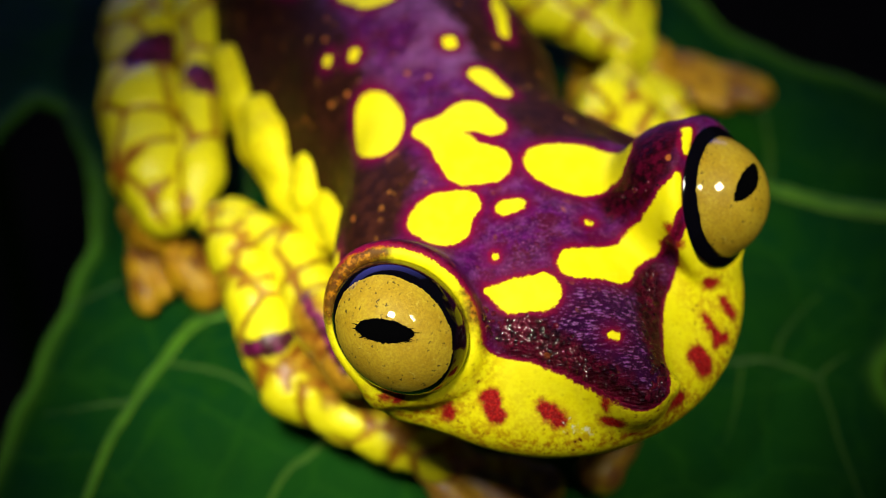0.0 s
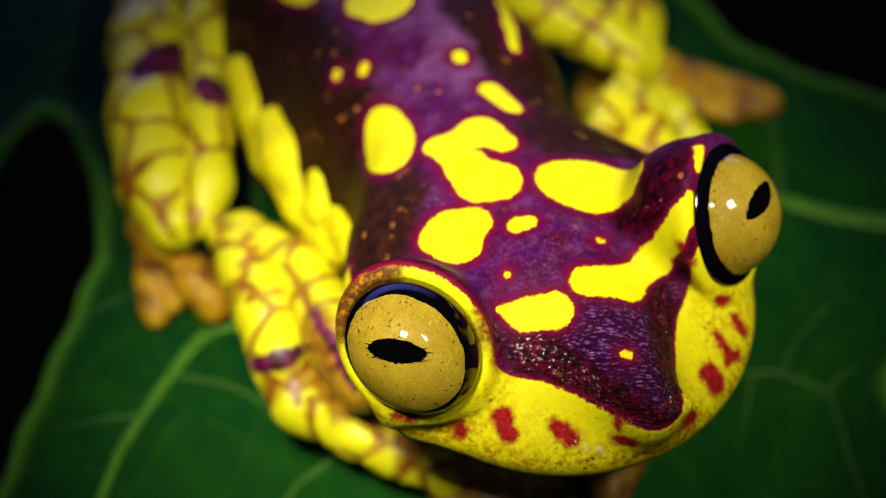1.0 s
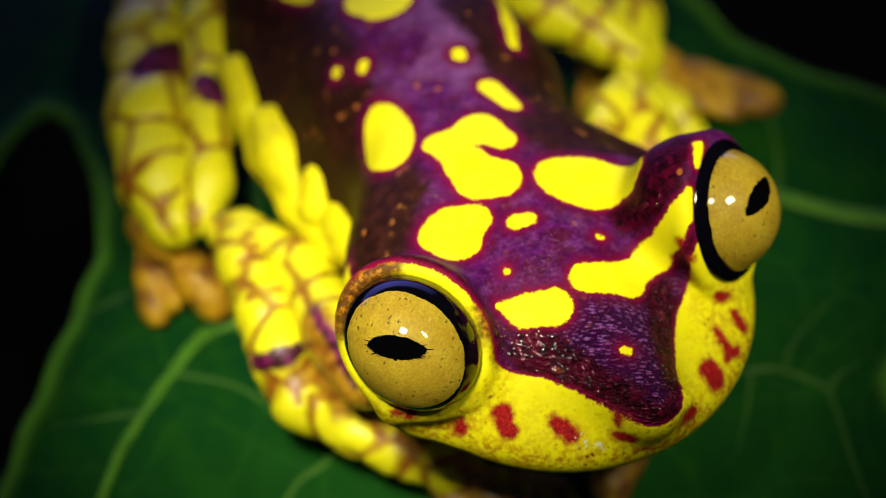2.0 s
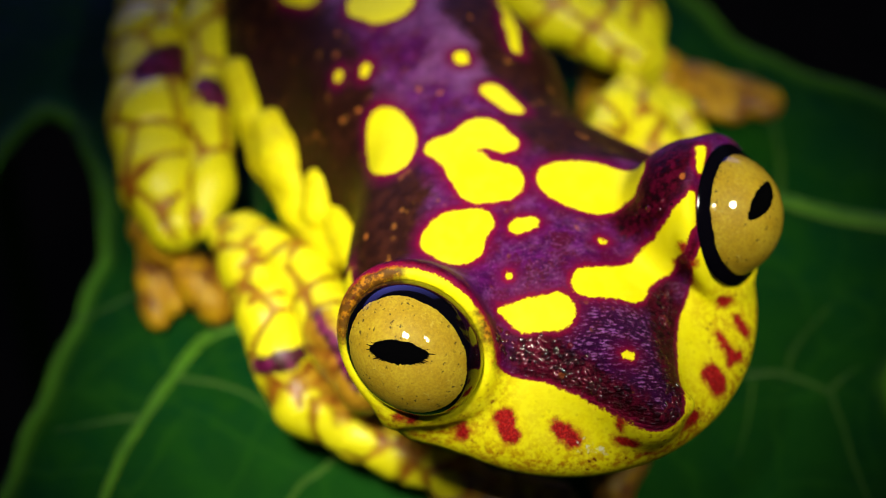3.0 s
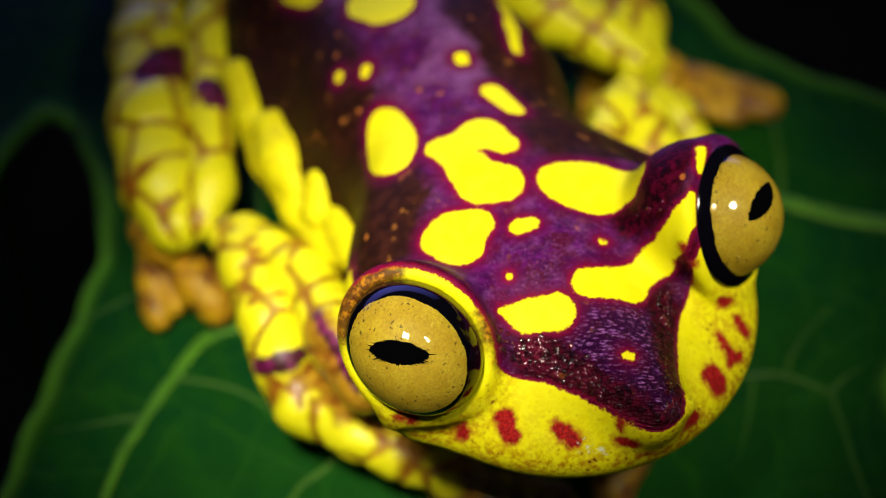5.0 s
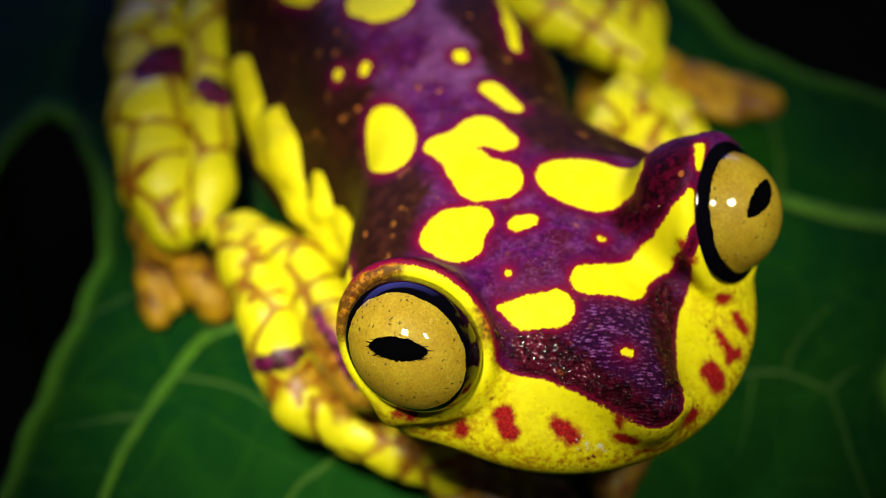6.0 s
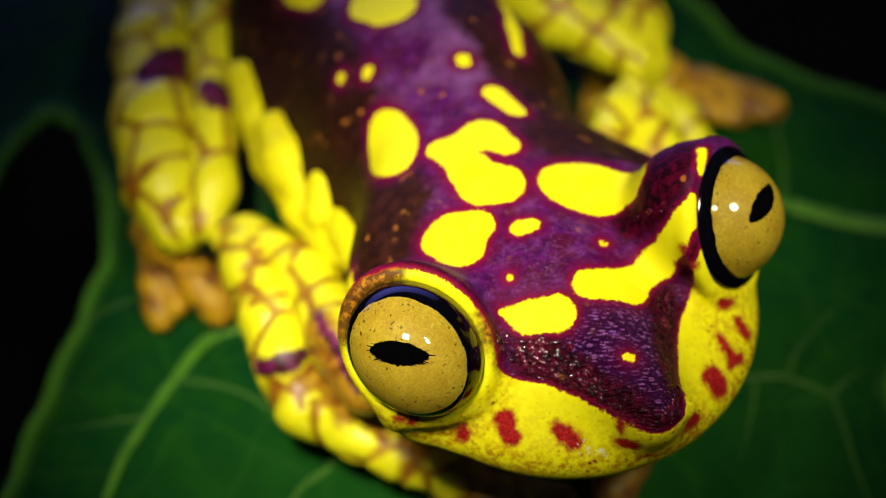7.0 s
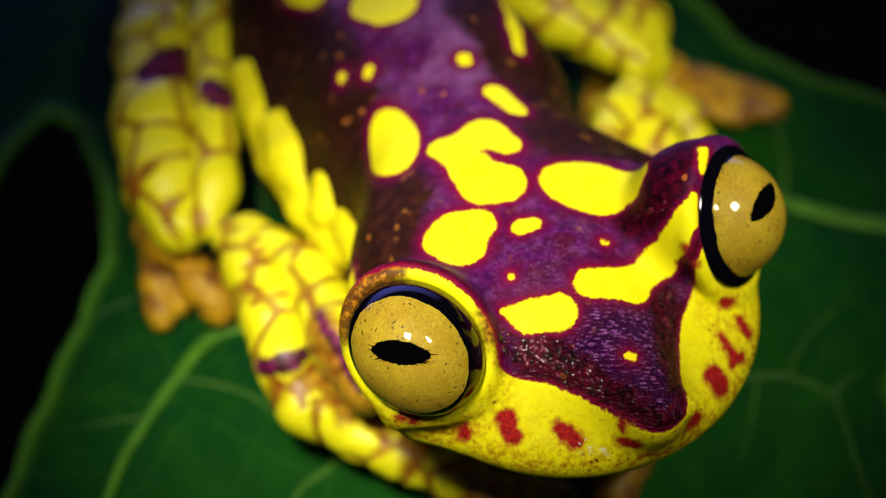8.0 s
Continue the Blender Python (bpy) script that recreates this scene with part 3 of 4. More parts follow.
def yellow_field(p):
    """Distance to the yellow parts of head and trunk, less than 0 inside."""
    d = np.min([f(p) for f in BLOTCHES], axis=0)
    x, y, z = p.T
    half = np.interp(y, (-9.2, -8.7, -8.45, -7.7, -6.4, -5.0, -3.85, -2.9, -2.3, 0), (-0.1, 0.75, 1.0, 1.45, 2.05, 2.85, 3.75, 4.9, 5.7, 7.4))
    side = np.maximum(half - np.abs(x - 0.3), y - 0.2)
    d = np.minimum(d, np.maximum(side, z - 21.5))
    snout = np.maximum(z - 17.5, y + 7.7)
    d = np.minimum(d, snout)
    q = (p - EYES["right"]) @ OVAL["right"]
    rim = np.maximum(-(q @ LID_AXIS["right"]) - 0.45, np.linalg.norm(q, axis=1) - 3.66)
    d = np.minimum(d, rim)
    d = np.minimum(d, np.maximum(z - 19.4 + 0.25 * np.maximum(x + 8, 0), np.maximum(np.linalg.norm(q, axis=1) - 4.6, x + 6.4)))
    jaw = np.maximum(z - 15.6, y - 8)
    d = np.minimum(d, jaw)
    scallop = 0.9 * np.abs(np.sin(y * 0.62 + 0.6)) + 0.4 * np.sin(y * 1.7)
    belly = np.maximum(z - (5.2 + scallop), 6 - y)
    return np.minimum(d, belly)


def flank_field(p):
    x, y, z = p.T
    brown = np.clip(-brown_shoulder(p) / 1.2, -1, 1)
    return np.maximum(brown, np.where(y > 5, np.clip((np.where(x > spine(y), 1.9, 0.0) + np.abs(x - spine(y) + 0.3) - 3.4) / 2.0, -1, 1), -1) - np.clip((8 - y) / 4, 0, 1))


CHEEK = (6.6, -3.8, 17.0)


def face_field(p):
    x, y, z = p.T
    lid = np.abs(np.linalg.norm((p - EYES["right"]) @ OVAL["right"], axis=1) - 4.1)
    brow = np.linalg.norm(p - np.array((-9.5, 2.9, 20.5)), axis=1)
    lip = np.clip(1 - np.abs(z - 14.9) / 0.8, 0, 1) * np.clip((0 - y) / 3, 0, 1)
    # where the ochre mottling lies; the height term adds the chin's painted shade
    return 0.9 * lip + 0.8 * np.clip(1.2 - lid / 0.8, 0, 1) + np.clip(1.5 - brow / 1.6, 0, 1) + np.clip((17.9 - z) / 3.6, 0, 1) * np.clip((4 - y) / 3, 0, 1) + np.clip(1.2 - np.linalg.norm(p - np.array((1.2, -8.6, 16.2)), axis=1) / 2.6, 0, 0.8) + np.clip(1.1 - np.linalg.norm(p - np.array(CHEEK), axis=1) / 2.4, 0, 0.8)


def brow_rust(p):
    """Distance to the rusty skin along the near brow and where its lid meets the snout."""
    d = chain(p, [(-10.9, 2.2, 19.2, 0.7), (-9.9, 3.1, 20.5, 1.1), (-8.2, 3.1, 21.4, 0.8), (-7.2, 2.6, 21.7, 0.3)])
    return np.minimum(d, chain(p, [(-4.7, 0.0, 20.6, 0.5), (-4.7, -1.2, 19.8, 0.7), (-4.9, -2.3, 18.6, 0.5)]))


# where the skin is beaded and wet: (a, b, reach at a, at b, how many)
BEADED = (((-4.5, -1.8, 19.8), (-3.0, -3.1, 18.5), 0.8, 0.9, 110), ((-3.0, -3.1, 18.5), (-1.5, -6.0, 18.2), 0.8, 0.5, 60), ((0.5, -8.4, 17.9), (1.1, -7.5, 18.2), 0.4, 0.5, 34),
          ((4.3, 0.6, 20.4), (5.4, -0.6, 22.2), 0.5, 0.4, 8), ((3.9, -2.6, 18.8), (3.0, -4.4, 18.1), 0.4, 0.4, 16))


def build_granules(body):
    """Low wet granules on the snout, each a small dome on the skin."""
    rng = np.random.default_rng(4)
    spots = []
    for a, b, ra, rb, n in BEADED:
        h = rng.random((n, 1))
        spots.append(np.array(a) + h * (np.array(b) - np.array(a)) + rng.normal(size=(n, 3)) * 0.6 * (ra + (rb - ra) * h))
    p = np.concatenate(spots)
    step = np.eye(3) * 0.01
    for _ in range(14):
        d = head_and_trunk(p)
        g = np.stack([(head_and_trunk(p + e) - d) / 0.01 for e in step], 1)
        p = p - 0.9 * (d / (np.sum(g * g, 1) + 1e-6))[:, None] * g
    normal = g / np.linalg.norm(g, axis=1)[:, None]
    keep = (np.abs(head_and_trunk(p)) < 0.03) & (yellow_field(p) > 0.2)
    bm = bmesh.new()
    bmesh.ops.create_icosphere(bm, subdivisions=2, radius=1)
    dome = np.array([v.co[:] for v in bm.verts])
    tris = np.array([[v.index for v in f.verts] for f in bm.faces])
    bm.free()
    verts, faces = [], []
    for c, n in zip(p[keep], normal[keep]):
        u = unit(np.cross(n, rng.normal(size=3)))
        w = np.cross(n, u)
        size = rng.uniform(0.07, 0.15)
        faces.append(tris + len(dome) * len(verts))
        verts.append(c + dome[:, :1] * u * size * rng.uniform(1.0, 1.5) + dome[:, 1:2] * w * size + dome[:, 2:] * n * size * 0.5)
    mesh = bpy.data.meshes.new("granular_skin")
    mesh.from_pydata((np.concatenate(verts) * MM).tolist(), [], np.concatenate(faces).tolist())
    mesh.polygons.foreach_set("use_smooth", np.ones(len(mesh.polygons), bool))
    mesh.materials.append(MAT_GRANULE)
    tagged(piece("granular_skin", mesh, body), "small wet dark red granules of skin", kind="stuff")


def build_body(frog):
    mesh = skin_mesh("body", head_and_trunk, (-12.5, -11.5, 1.5), (14.5, 49, 25), 0.21,
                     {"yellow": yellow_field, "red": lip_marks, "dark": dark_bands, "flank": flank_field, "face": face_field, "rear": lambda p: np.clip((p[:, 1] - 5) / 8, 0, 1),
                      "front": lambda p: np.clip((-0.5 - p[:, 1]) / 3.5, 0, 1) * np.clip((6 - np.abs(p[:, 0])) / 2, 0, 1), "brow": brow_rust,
                      "lip_glint": lambda p: pill(p, (-3.2, -6.4, 15.7), (-2.2, -7.2, 15.5), 0.18, 0.24)}, MAT_BODY)
    body = piece("body", mesh, frog, "purple and brown back with glossy yellow blotches")
    build_granules(body)


def flank_lobes(p):
    """Soft lobes of skin along the flank that swell as the animal breathes."""
    d = pill(p, (-4.9, 28.4, 9.4), (-5.4, 25.2, 9.2), 1.0, 1.1)
    d = melt(d, pill(p, (-5.2, 22.9, 10.1), (-5.5, 20.6, 9.9), 1.2, 1.6), 0.5)
    d = melt(d, pill(p, (-5.5, 20.6, 9.9), (-5.7, 18.6, 9.5), 1.6, 1.0), 0.5)
    d = melt(d, pill(p, (-4.85, 17.2, 10.9), (-5.5, 16.3, 10.0), 1.05, 1.05), 0.3)
    d = melt(d, pill(p, (-4.8, 14.6, 10.2), (-4.8, 12.9, 9.9), 1.2, 1.4), 0.3)
    d = melt(d, chain(p, [(-5.4, 26.5, 8.6, 0.9), (-6.0, 22.0, 8.7, 1.0), (-6.0, 18.0, 8.6, 1.0), (-5.6, 14.5, 8.6, 1.1)]), 0.3)
    return d


def build_flank(frog):
    far = lambda p: np.full(len(p), 4.0)
    mesh = skin_mesh("flank", flank_lobes, (-8.6, 8.5, 5.0), (-1.8, 31, 13.5), 0.22,
                     {"yellow": lambda p: -1.0 - 0 * p[:, 0], "red": far, "dark": far, "flank": far, "face": lambda p: 0.55 + 0 * p[:, 0], "rear": lambda p: 1 + 0 * p[:, 0], "front": lambda p: 0 * p[:, 0], "brow": far, "lip_glint": far}, MAT_BODY)
    return piece("flank", mesh, frog, "soft yellow lobes of skin along the flank")


def cap_mesh(name, axis, along, radius, reach, material, rings=24, around=96, oval=np.eye(3)):
    """A patch on a ball round axis; reach(angle) gives its half-width in degrees."""
    axis = unit(axis)
    back = np.linalg.inv(oval)
    e1 = unit(np.array(along, float) - axis * (np.array(along, float) @ axis))
    e2 = np.cross(axis, e1)
    bm = bmesh.new()
    top = bm.verts.new(Vector(back @ axis * radius * MM))
    last = [top] * around
    for i in range(1, rings + 1):
        row = []
        for j in range(around):
            a = 2 * math.pi * j / around
            th = radians(reach(a)) * i / rings
            v = axis * math.cos(th) + (e1 * math.cos(a) + e2 * math.sin(a)) * math.sin(th)
            row.append(bm.verts.new(Vector(back @ v * radius * MM)))
        for j in range(around):
            n = (j + 1) % around
            if i == 1:
                bm.faces.new((top, row[j], row[n]))
            else:
                bm.faces.new((last[j], row[j], row[n], last[n]))
        last = row
    for f in bm.faces:
        f.smooth = True
    mesh = bpy.data.meshes.new(name)
    bm.to_mesh(mesh)
    bm.free()
    mesh.materials.append(material)
    return mesh


def ragged(a, seed, size):
    return size * (noise.noise(Vector((math.cos(a) * 4, math.sin(a) * 4, seed))) + 0.6 * noise.noise(Vector((math.cos(a) * 13, math.sin(a) * 13, seed))))


PUPIL_AXIS = {"right": OVAL_WAYS @ np.array((-0.118, -0.236, 0.964)), "left": (0.337, -0.543, 0.769)}
PUPIL_ALONG = {"right": (0.875, -0.485, 0.02), "left": (0.73, 0.466, 0.01)}
PUPIL_REACH = {"right": (25.5, 10.2), "left": (24.0, 9.5)}
IRIS_AXIS = {"right": OVAL_WAYS @ np.array((0.0, -0.29, 0.957)), "left": (0.535, -0.686, 0.493)}
IRIS_REACH = {"right": 58.0, "left": 68.5}


def flange_mesh(axis, inner, outer, material):
    """The thick black ring round an eye: a band that flares from the iris to the lid. inner and outer: (height along the axis, radius)."""
    axis = unit(axis)
    e1 = unit(np.cross(axis, (0, 0, 1)))
    e2 = np.cross(axis, e1)
    bm = bmesh.new()
    rows, around = [], 120
    for i in range(9):
        u = i / 8
        h = inner[0] + (outer[0] - inner[0]) * u
        r = inner[1] + (outer[1] - inner[1]) * u + 0.10 * math.sin(math.pi * u)
        if i == 8:
            h, r = h - 0.25, r - 0.02
        rows.append([bm.verts.new(Vector(axis * h + (e1 * math.cos(a) + e2 * math.sin(a)) * r) * MM) for a in np.arange(around) * 2 * math.pi / around])
    for r0, r1 in zip(rows, rows[1:]):
        for j in range(around):
            bm.faces.new((r0[j], r1[j], r1[(j + 1) % around], r0[(j + 1) % around])).smooth = True
    mesh = bpy.data.meshes.new("ring")
    bm.to_mesh(mesh)
    bm.free()
    mesh.materials.append(material)
    return mesh


def build_eye(frog, side):
    bm = bmesh.new()
    bmesh.ops.create_uvsphere(bm, u_segments=64, v_segments=40, radius=EYE_R[side] * MM)
    back = Matrix(np.linalg.inv(OVAL[side]).tolist())
    for v in bm.verts:
        v.co = back @ v.co
    for f in bm.faces:
        f.smooth = True
    ball = bpy.data.meshes.new("eye")
    bm.to_mesh(ball)
    bm.free()
    ball.materials.append(MAT_RING)
    eye = piece("eye", ball, frog, "glossy bulging eyeball with a black ring", Matrix.Translation(Vector(EYES[side]) * MM))
    seed = 1.0 if side == "right" else 5.0

    def iris_edge(a):
        fray = 1.3 * noise.noise(Vector((math.cos(a) * 45, math.sin(a) * 45, seed))) + 0.9 * noise.noise(Vector((math.cos(a) * 110, math.sin(a) * 110, seed)))
        return IRIS_REACH[side] + ragged(a, seed, 1.3) + fray * (1.0 if side == "right" else 0.6)

    piece("iris", cap_mesh("iris", IRIS_AXIS[side], (1, 0, 0.3), EYE_R[side] + 0.012, iris_edge, MAT_IRIS, 24, 720, OVAL[side]), eye, "gold iris with fine creases")
    if side == "left":
        piece("ring", flange_mesh(LID_AXIS[side], (0.345 * EYE_R[side], 0.940 * EYE_R[side]), (0.20 * EYE_R[side], 3.52), MAT_RING), eye, "thick glossy black ring")

    def slit(a):
        c, s = math.cos(a), math.sin(a)
        long, short = PUPIL_REACH[side]
        r = 1 / (abs(c / long) ** 1.6 + abs(s / short) ** 1.6) ** (1 / 1.6)
        whisker = max(0.0, noise.noise(Vector((math.cos(a) * 26, math.sin(a) * 26, seed)))) * (14 if side == "right" else 5) * abs(c) ** 6
        fringe = max(0.0, noise.noise(Vector((math.cos(a) * 60, math.sin(a) * 60, seed)))) * (2.0 if s < 0 else 0.6)
        return r + ragged(a, seed + 2, 1.5) + whisker + fringe

    piece("pupil", cap_mesh("pupil", PUPIL_AXIS[side], PUPIL_ALONG[side], EYE_R[side] + 0.024, slit, MAT_PUPIL, 8, 720, OVAL[side]), eye, "flat black slit pupil")


# ---- limbs ----
def limb_frame(p, points):
    """Length along a chain, angle round it, and height over its middle in radii."""
    best = np.full(len(p), 1e9)
    s, ang, up = np.zeros(len(p)), np.zeros(len(p)), np.zeros(len(p))
    run = 0.0
    for u, v in zip(points, points[1:]):
        a, b = np.array(u[:3], float), np.array(v[:3], float)
        ab = b - a
        L = np.linalg.norm(ab)
        h = np.clip(((p - a) @ ab) / (L * L), 0, 1)
        q = p - a - h[:, None] * ab
        d = np.linalg.norm(q, axis=1)
        t = ab / L
        side = unit(np.cross(t, (0, 0, 1)))
        top = np.cross(side, t)
        m = d < best
        best[m] = d[m]
        s[m] = (run + h * L)[m]
        ang[m] = np.arctan2(q @ side, q @ top)[m]
        up[m] = (q[:, 2] / (u[3] + (v[3] - u[3]) * h))[m]
        run += L
    return s, ang, up


def plates(points, pitch, width, seed):
    """Centres of the irregular plates of skin on a limb, by length and angle."""
    run = sum(math.dist(u[:3], v[:3]) for u, v in zip(points, points[1:]))
    rng = random.Random(seed)
    out = []
    for i in range(-1, int(run / pitch) + 2):
        r = np.interp(i * pitch / run, np.linspace(0, 1, len(points)), [q[3] for q in points])
        k = max(2, round(2 * math.pi * r / width))
        turn = rng.uniform(0, 2 * math.pi)
        for j in range(k):
            out.append(((i + rng.uniform(-0.42, 0.42)) * pitch, turn + 2 * math.pi * (j + rng.uniform(-0.36, 0.36)) / k))
    return np.array(out)


def limb(name, frog, points, label="", bands=(), pitch=2.2, width=2.2, material=None, h=0.22, seed=1, flat=1.0, under_at=0.75, rust=(), creases=()):
    """One segment of a limb as a mesh. bands: dark marks as rounded cones (a, b, radius at a, at b). flat: its height, less than 1 if pressed flat."""
    centres = plates(points, pitch, width, seed)
    mean_r = np.mean([q[3] for q in points])
    low = min(q[2] - q[3] for q in points)

    def unpressed(p):
        return np.c_[p[:, :2], low + (p[:, 2] - low) / flat] if flat != 1 else p

    def seam(p):
        """Distance to the creases between the plates, in millimetres."""
        s, ang, up = limb_frame(p, points)
        first, second = np.full(len(p), 1e9), np.full(len(p), 1e9)
        for cs, ca in centres:
            da = np.abs((ang - ca + math.pi) % (2 * math.pi) - math.pi) * mean_r
            d = np.hypot((s - cs) * 1.15, da)
            second = np.minimum(second, np.maximum(first, d))
            first = np.minimum(first, d)
        return np.min([0.5 * (second - first), *[pill(p, *m) for m in creases]], axis=0)

    def fn(p):
        p = unpressed(p)
        d = chain(p, points, 0.9)
        near = np.abs(d) < 1.0
        d[near] += 0.16 * np.exp(-(seam(p[near]) / 0.30) ** 2) if material is None else 0.0
        return d * flat

    def nearest(p, cones):
        return np.min([np.full(len(p), 9.0), *[pill(p, *m) for m in cones]], axis=0)

    def under(p):
        return limb_frame(unpressed(p), points)[2] + under_at

    far = np.array(points, float)
    lo, hi = (far[:, :3] - far[:, 3:]).min(0) - 0.8, (far[:, :3] + far[:, 3:]).max(0) + 0.8
    mesh = skin_mesh(name, fn, lo, hi, h, {"band": lambda p: nearest(p, bands), "rust": lambda p: nearest(p, rust), "under": under, "seam": lambda p: seam(unpressed(p))}, material or MAT_LIMB)
    return piece(name, mesh, frog, label)


def toe(p, q, r0, r1):
    """A toe from p to q that widens to its pad."""
    p, q = np.array(p, float), np.array(q, float)
    m = p + (q - p) * 0.6
    return [(*p, r0), (*m, r0 * 0.95), (*q, r1)]


def digits(name, parent, material, *chains, flat=1.0):
    """Fingers or toes, each a part of its own."""
    for points in chains:
        limb(name, parent, points, material=material, pitch=9.0, h=0.3, flat=flat)


# dark marks and rusty shaded skin on the limbs, as rounded cones (a, b, radius at a, at b)
FOREARM_MARKS = (((-12.31, 10.55, 6.83), (-10.99, 9.69, 7.53), 0.52, 0.62), ((-10.64, 9.70, 7.59), (-10.02, 9.80, 7.56), 0.62, 0.42), ((-9.72, 20.67, 7.12), (-9.12, 20.87, 7.12), 0.45, 0.4))
UPPER_ARM_MARKS = (((-8.81, 10.37, 9.89), (-8.87, 7.91, 9.97), 0.27, 0.42), ((-8.87, 7.91, 9.97), (-8.97, 4.91, 9.71), 0.42, 0.3))
SHANK_MARKS = (((-9.3, 31.9, 8.7), (-8.03, 32.31, 8.48), 1.0, 1.15), ((-8.03, 32.31, 8.48), (-6.42, 32.91, 7.21), 1.15, 1.1))
THIGH_MARKS = (((-6.73, 29.38, 8.66), (-6.05, 28.30, 8.57), 0.67, 0.67), ((-6.93, 27.98, 8.60), (-6.22, 27.73, 8.37), 0.47, 0.47))
FOREARM_CREASES = (((-10.35, 16.43, 7.90), (-8.49, 16.00, 7.72), 0.10, 0.05), ((-11.00, 14.03, 8.00), (-8.90, 13.41, 7.98), 0.10, 0.05), ((-9.40, 17.81, 8.17), (-8.15, 18.01, 7.70), 0.10, 0.05))
ARM_RUST = (((-9.0, 11.2, 7.3), (-9.19, 8.00, 6.37), 0.55, 0.95), ((-9.19, 8.00, 6.37), (-9.08, 6.48, 5.55), 0.95, 0.8), ((-8.9, 9.4, 9.6), (-9.7, 5.6, 8.8), 1.1, 1.6), ((-9.7, 5.6, 8.8), (-9.0, 4.0, 7.5), 1.6, 1.6))
HAND_RUST = (((-8.8, 6.6, 5.2), (-6.6, 3.2, 4.0), 0.5, 0.7), ((-5.6, 2.3, 3.8), (-4.0, 0.6, 3.0), 0.8, 1.7))


def build_frog():
    frog = tagged(new("tree_frog"), "yellow-blotched purple tree frog crouching on a dark leaf", "frog")
    build_body(frog)
    frog_flank = build_flank(frog)
    for side in ("right", "left"):
        build_eye(frog, side)
    # its right side, nearer the lens
    limb("upper_arm", frog, [(-8.3, 5.6, 8.6, 1.5), (-7.9, 9.3, 8.3, 1.85), (-7.3, 14.6, 7.2, 1.75), (-8.8, 19.7, 6.0, 1.4)], bands=UPPER_ARM_MARKS, rust=ARM_RUST, pitch=2.4, width=3.4, seed=3)
    limb("forearm", frog, [(-9.5, 20.0, 6.0, 1.4), (-9.4, 17.5, 6.2, 1.8), (-9.9, 14.0, 6.3, 1.82), (-10.6, 10.9, 6.0, 1.8), (-10.6, 8.55, 4.8, 1.68), (-8.8, 6.0, 3.55, 1.44)],
         bands=FOREARM_MARKS, rust=ARM_RUST, creases=FOREARM_CREASES, pitch=1.8, width=6.0, seed=5)
    hand = limb("hand", frog, [(-8.8, 5.9, 3.7, 1.45), (-7.0, 3.7, 3.4, 1.4), (-5.2, 1.9, 2.8, 1.35), (-4.0, 0.5, 2.3, 1.2)], "ochre banded hand flat under the chin", rust=HAND_RUST, pitch=1.7, width=3.0, seed=4)
    digits("finger", hand, MAT_FINGER, toe((-4.1, 0.7, 2.2), (-0.6, -1.7, 1.2), 1.1, 1.2), toe((-4.3, 0.6, 2.2), (-2.6, -3.0, 1.2), 1.1, 1.3), toe((-6.0, 2.6, 2.3), (-5.0, -1.0, 1.0), 0.9, 1.0))
    limb("thigh", frog, [(2.0, 42.0, 8.0, 3.6), (-1.0, 38.7, 8.0, 2.4), (-4.2, 34.1, 7.4, 1.7), (-6.7, 28.5, 6.9, 1.6), (-9.2, 23.7, 6.5, 1.45), (-10.6, 22.0, 6.0, 1.25)],
         bands=THIGH_MARKS, pitch=2.5, width=3.6, seed=7)
    limb("shank", frog, [(-11.9, 22.8, 5.5, 1.7), (-11.5, 25.6, 6.0, 2.3), (-10.1, 30.0, 6.3, 2.5), (-7.6, 35.8, 6.4, 2.5), (-3.4, 44.0, 6.0, 2.3)], bands=SHANK_MARKS, pitch=2.7, width=3.6, seed=9)
    foot = limb("foot", frog, [(-12.6, 25.5, 2.6, 1.4), (-12.4, 23.4, 3.2, 1.6)], "ochre hind foot with broad toe pads", material=MAT_TOE)
    digits("toe", foot, MAT_TOE, [(-13.0, 24.4, 3.0, 1.0), (-13.8, 22.6, 2.2, 0.9), (-14.3, 21.2, 1.4, 0.85), (-14.6, 20.4, 1.0, 0.7)], [(-13.4, 22.6, 2.4, 0.9), (-13.4, 20.9, 1.1, 0.75)],
           [(-12.0, 22.8, 3.4, 1.1), (-11.6, 21.0, 2.7, 1.2), (-11.2, 19.8, 1.8, 1.2), (-11.3, 19.2, 1.3, 0.95)], flat=0.75)
    # its left side
    limb("upper_arm", frog, [(6.4, 10.0, 9.0, 2.2), (8.6, 12.2, 8.6, 1.8), (11.5, 13.8, 8.0, 1.4), (14.1, 16.5, 7.4, 1.35), (15.7, 17.7, 7.0, 1.1)], pitch=2.4, width=3.0)
    limb("forearm", frog, [(16.1, 17.8, 6.8, 1.3), (15.4, 15.6, 6.6, 1.7), (14.7, 13.3, 6.2, 1.8), (14.0, 10.3, 5.0, 1.7), (11.5, 5.6, 3.8, 1.6), (9.2, 2.4, 3.2, 1.5)], pitch=2.0, width=2.2, seed=6)
    hand = limb("hand", frog, [(9.2, 2.4, 3.2, 1.5), (7.4, 0.6, 2.4, 1.4), (6.4, -0.2, 2.0, 1.3)], "shaded brown hand with a padded finger", material=MAT_FINGER)
    digits("finger", hand, MAT_FINGER, toe((6.6, 0.0, 2.0), (2.6, -2.4, 1.2), 1.1, 1.35))
    limb("thigh", frog, [(9.0, 37.0, 8.4, 3.4), (13.4, 29.9, 8.2, 2.8), (14.9, 25.5, 7.8, 2.1), (16.9, 22.6, 7.2, 1.8), (17.8, 20.2, 6.7, 1.5)], pitch=2.5, width=3.0)
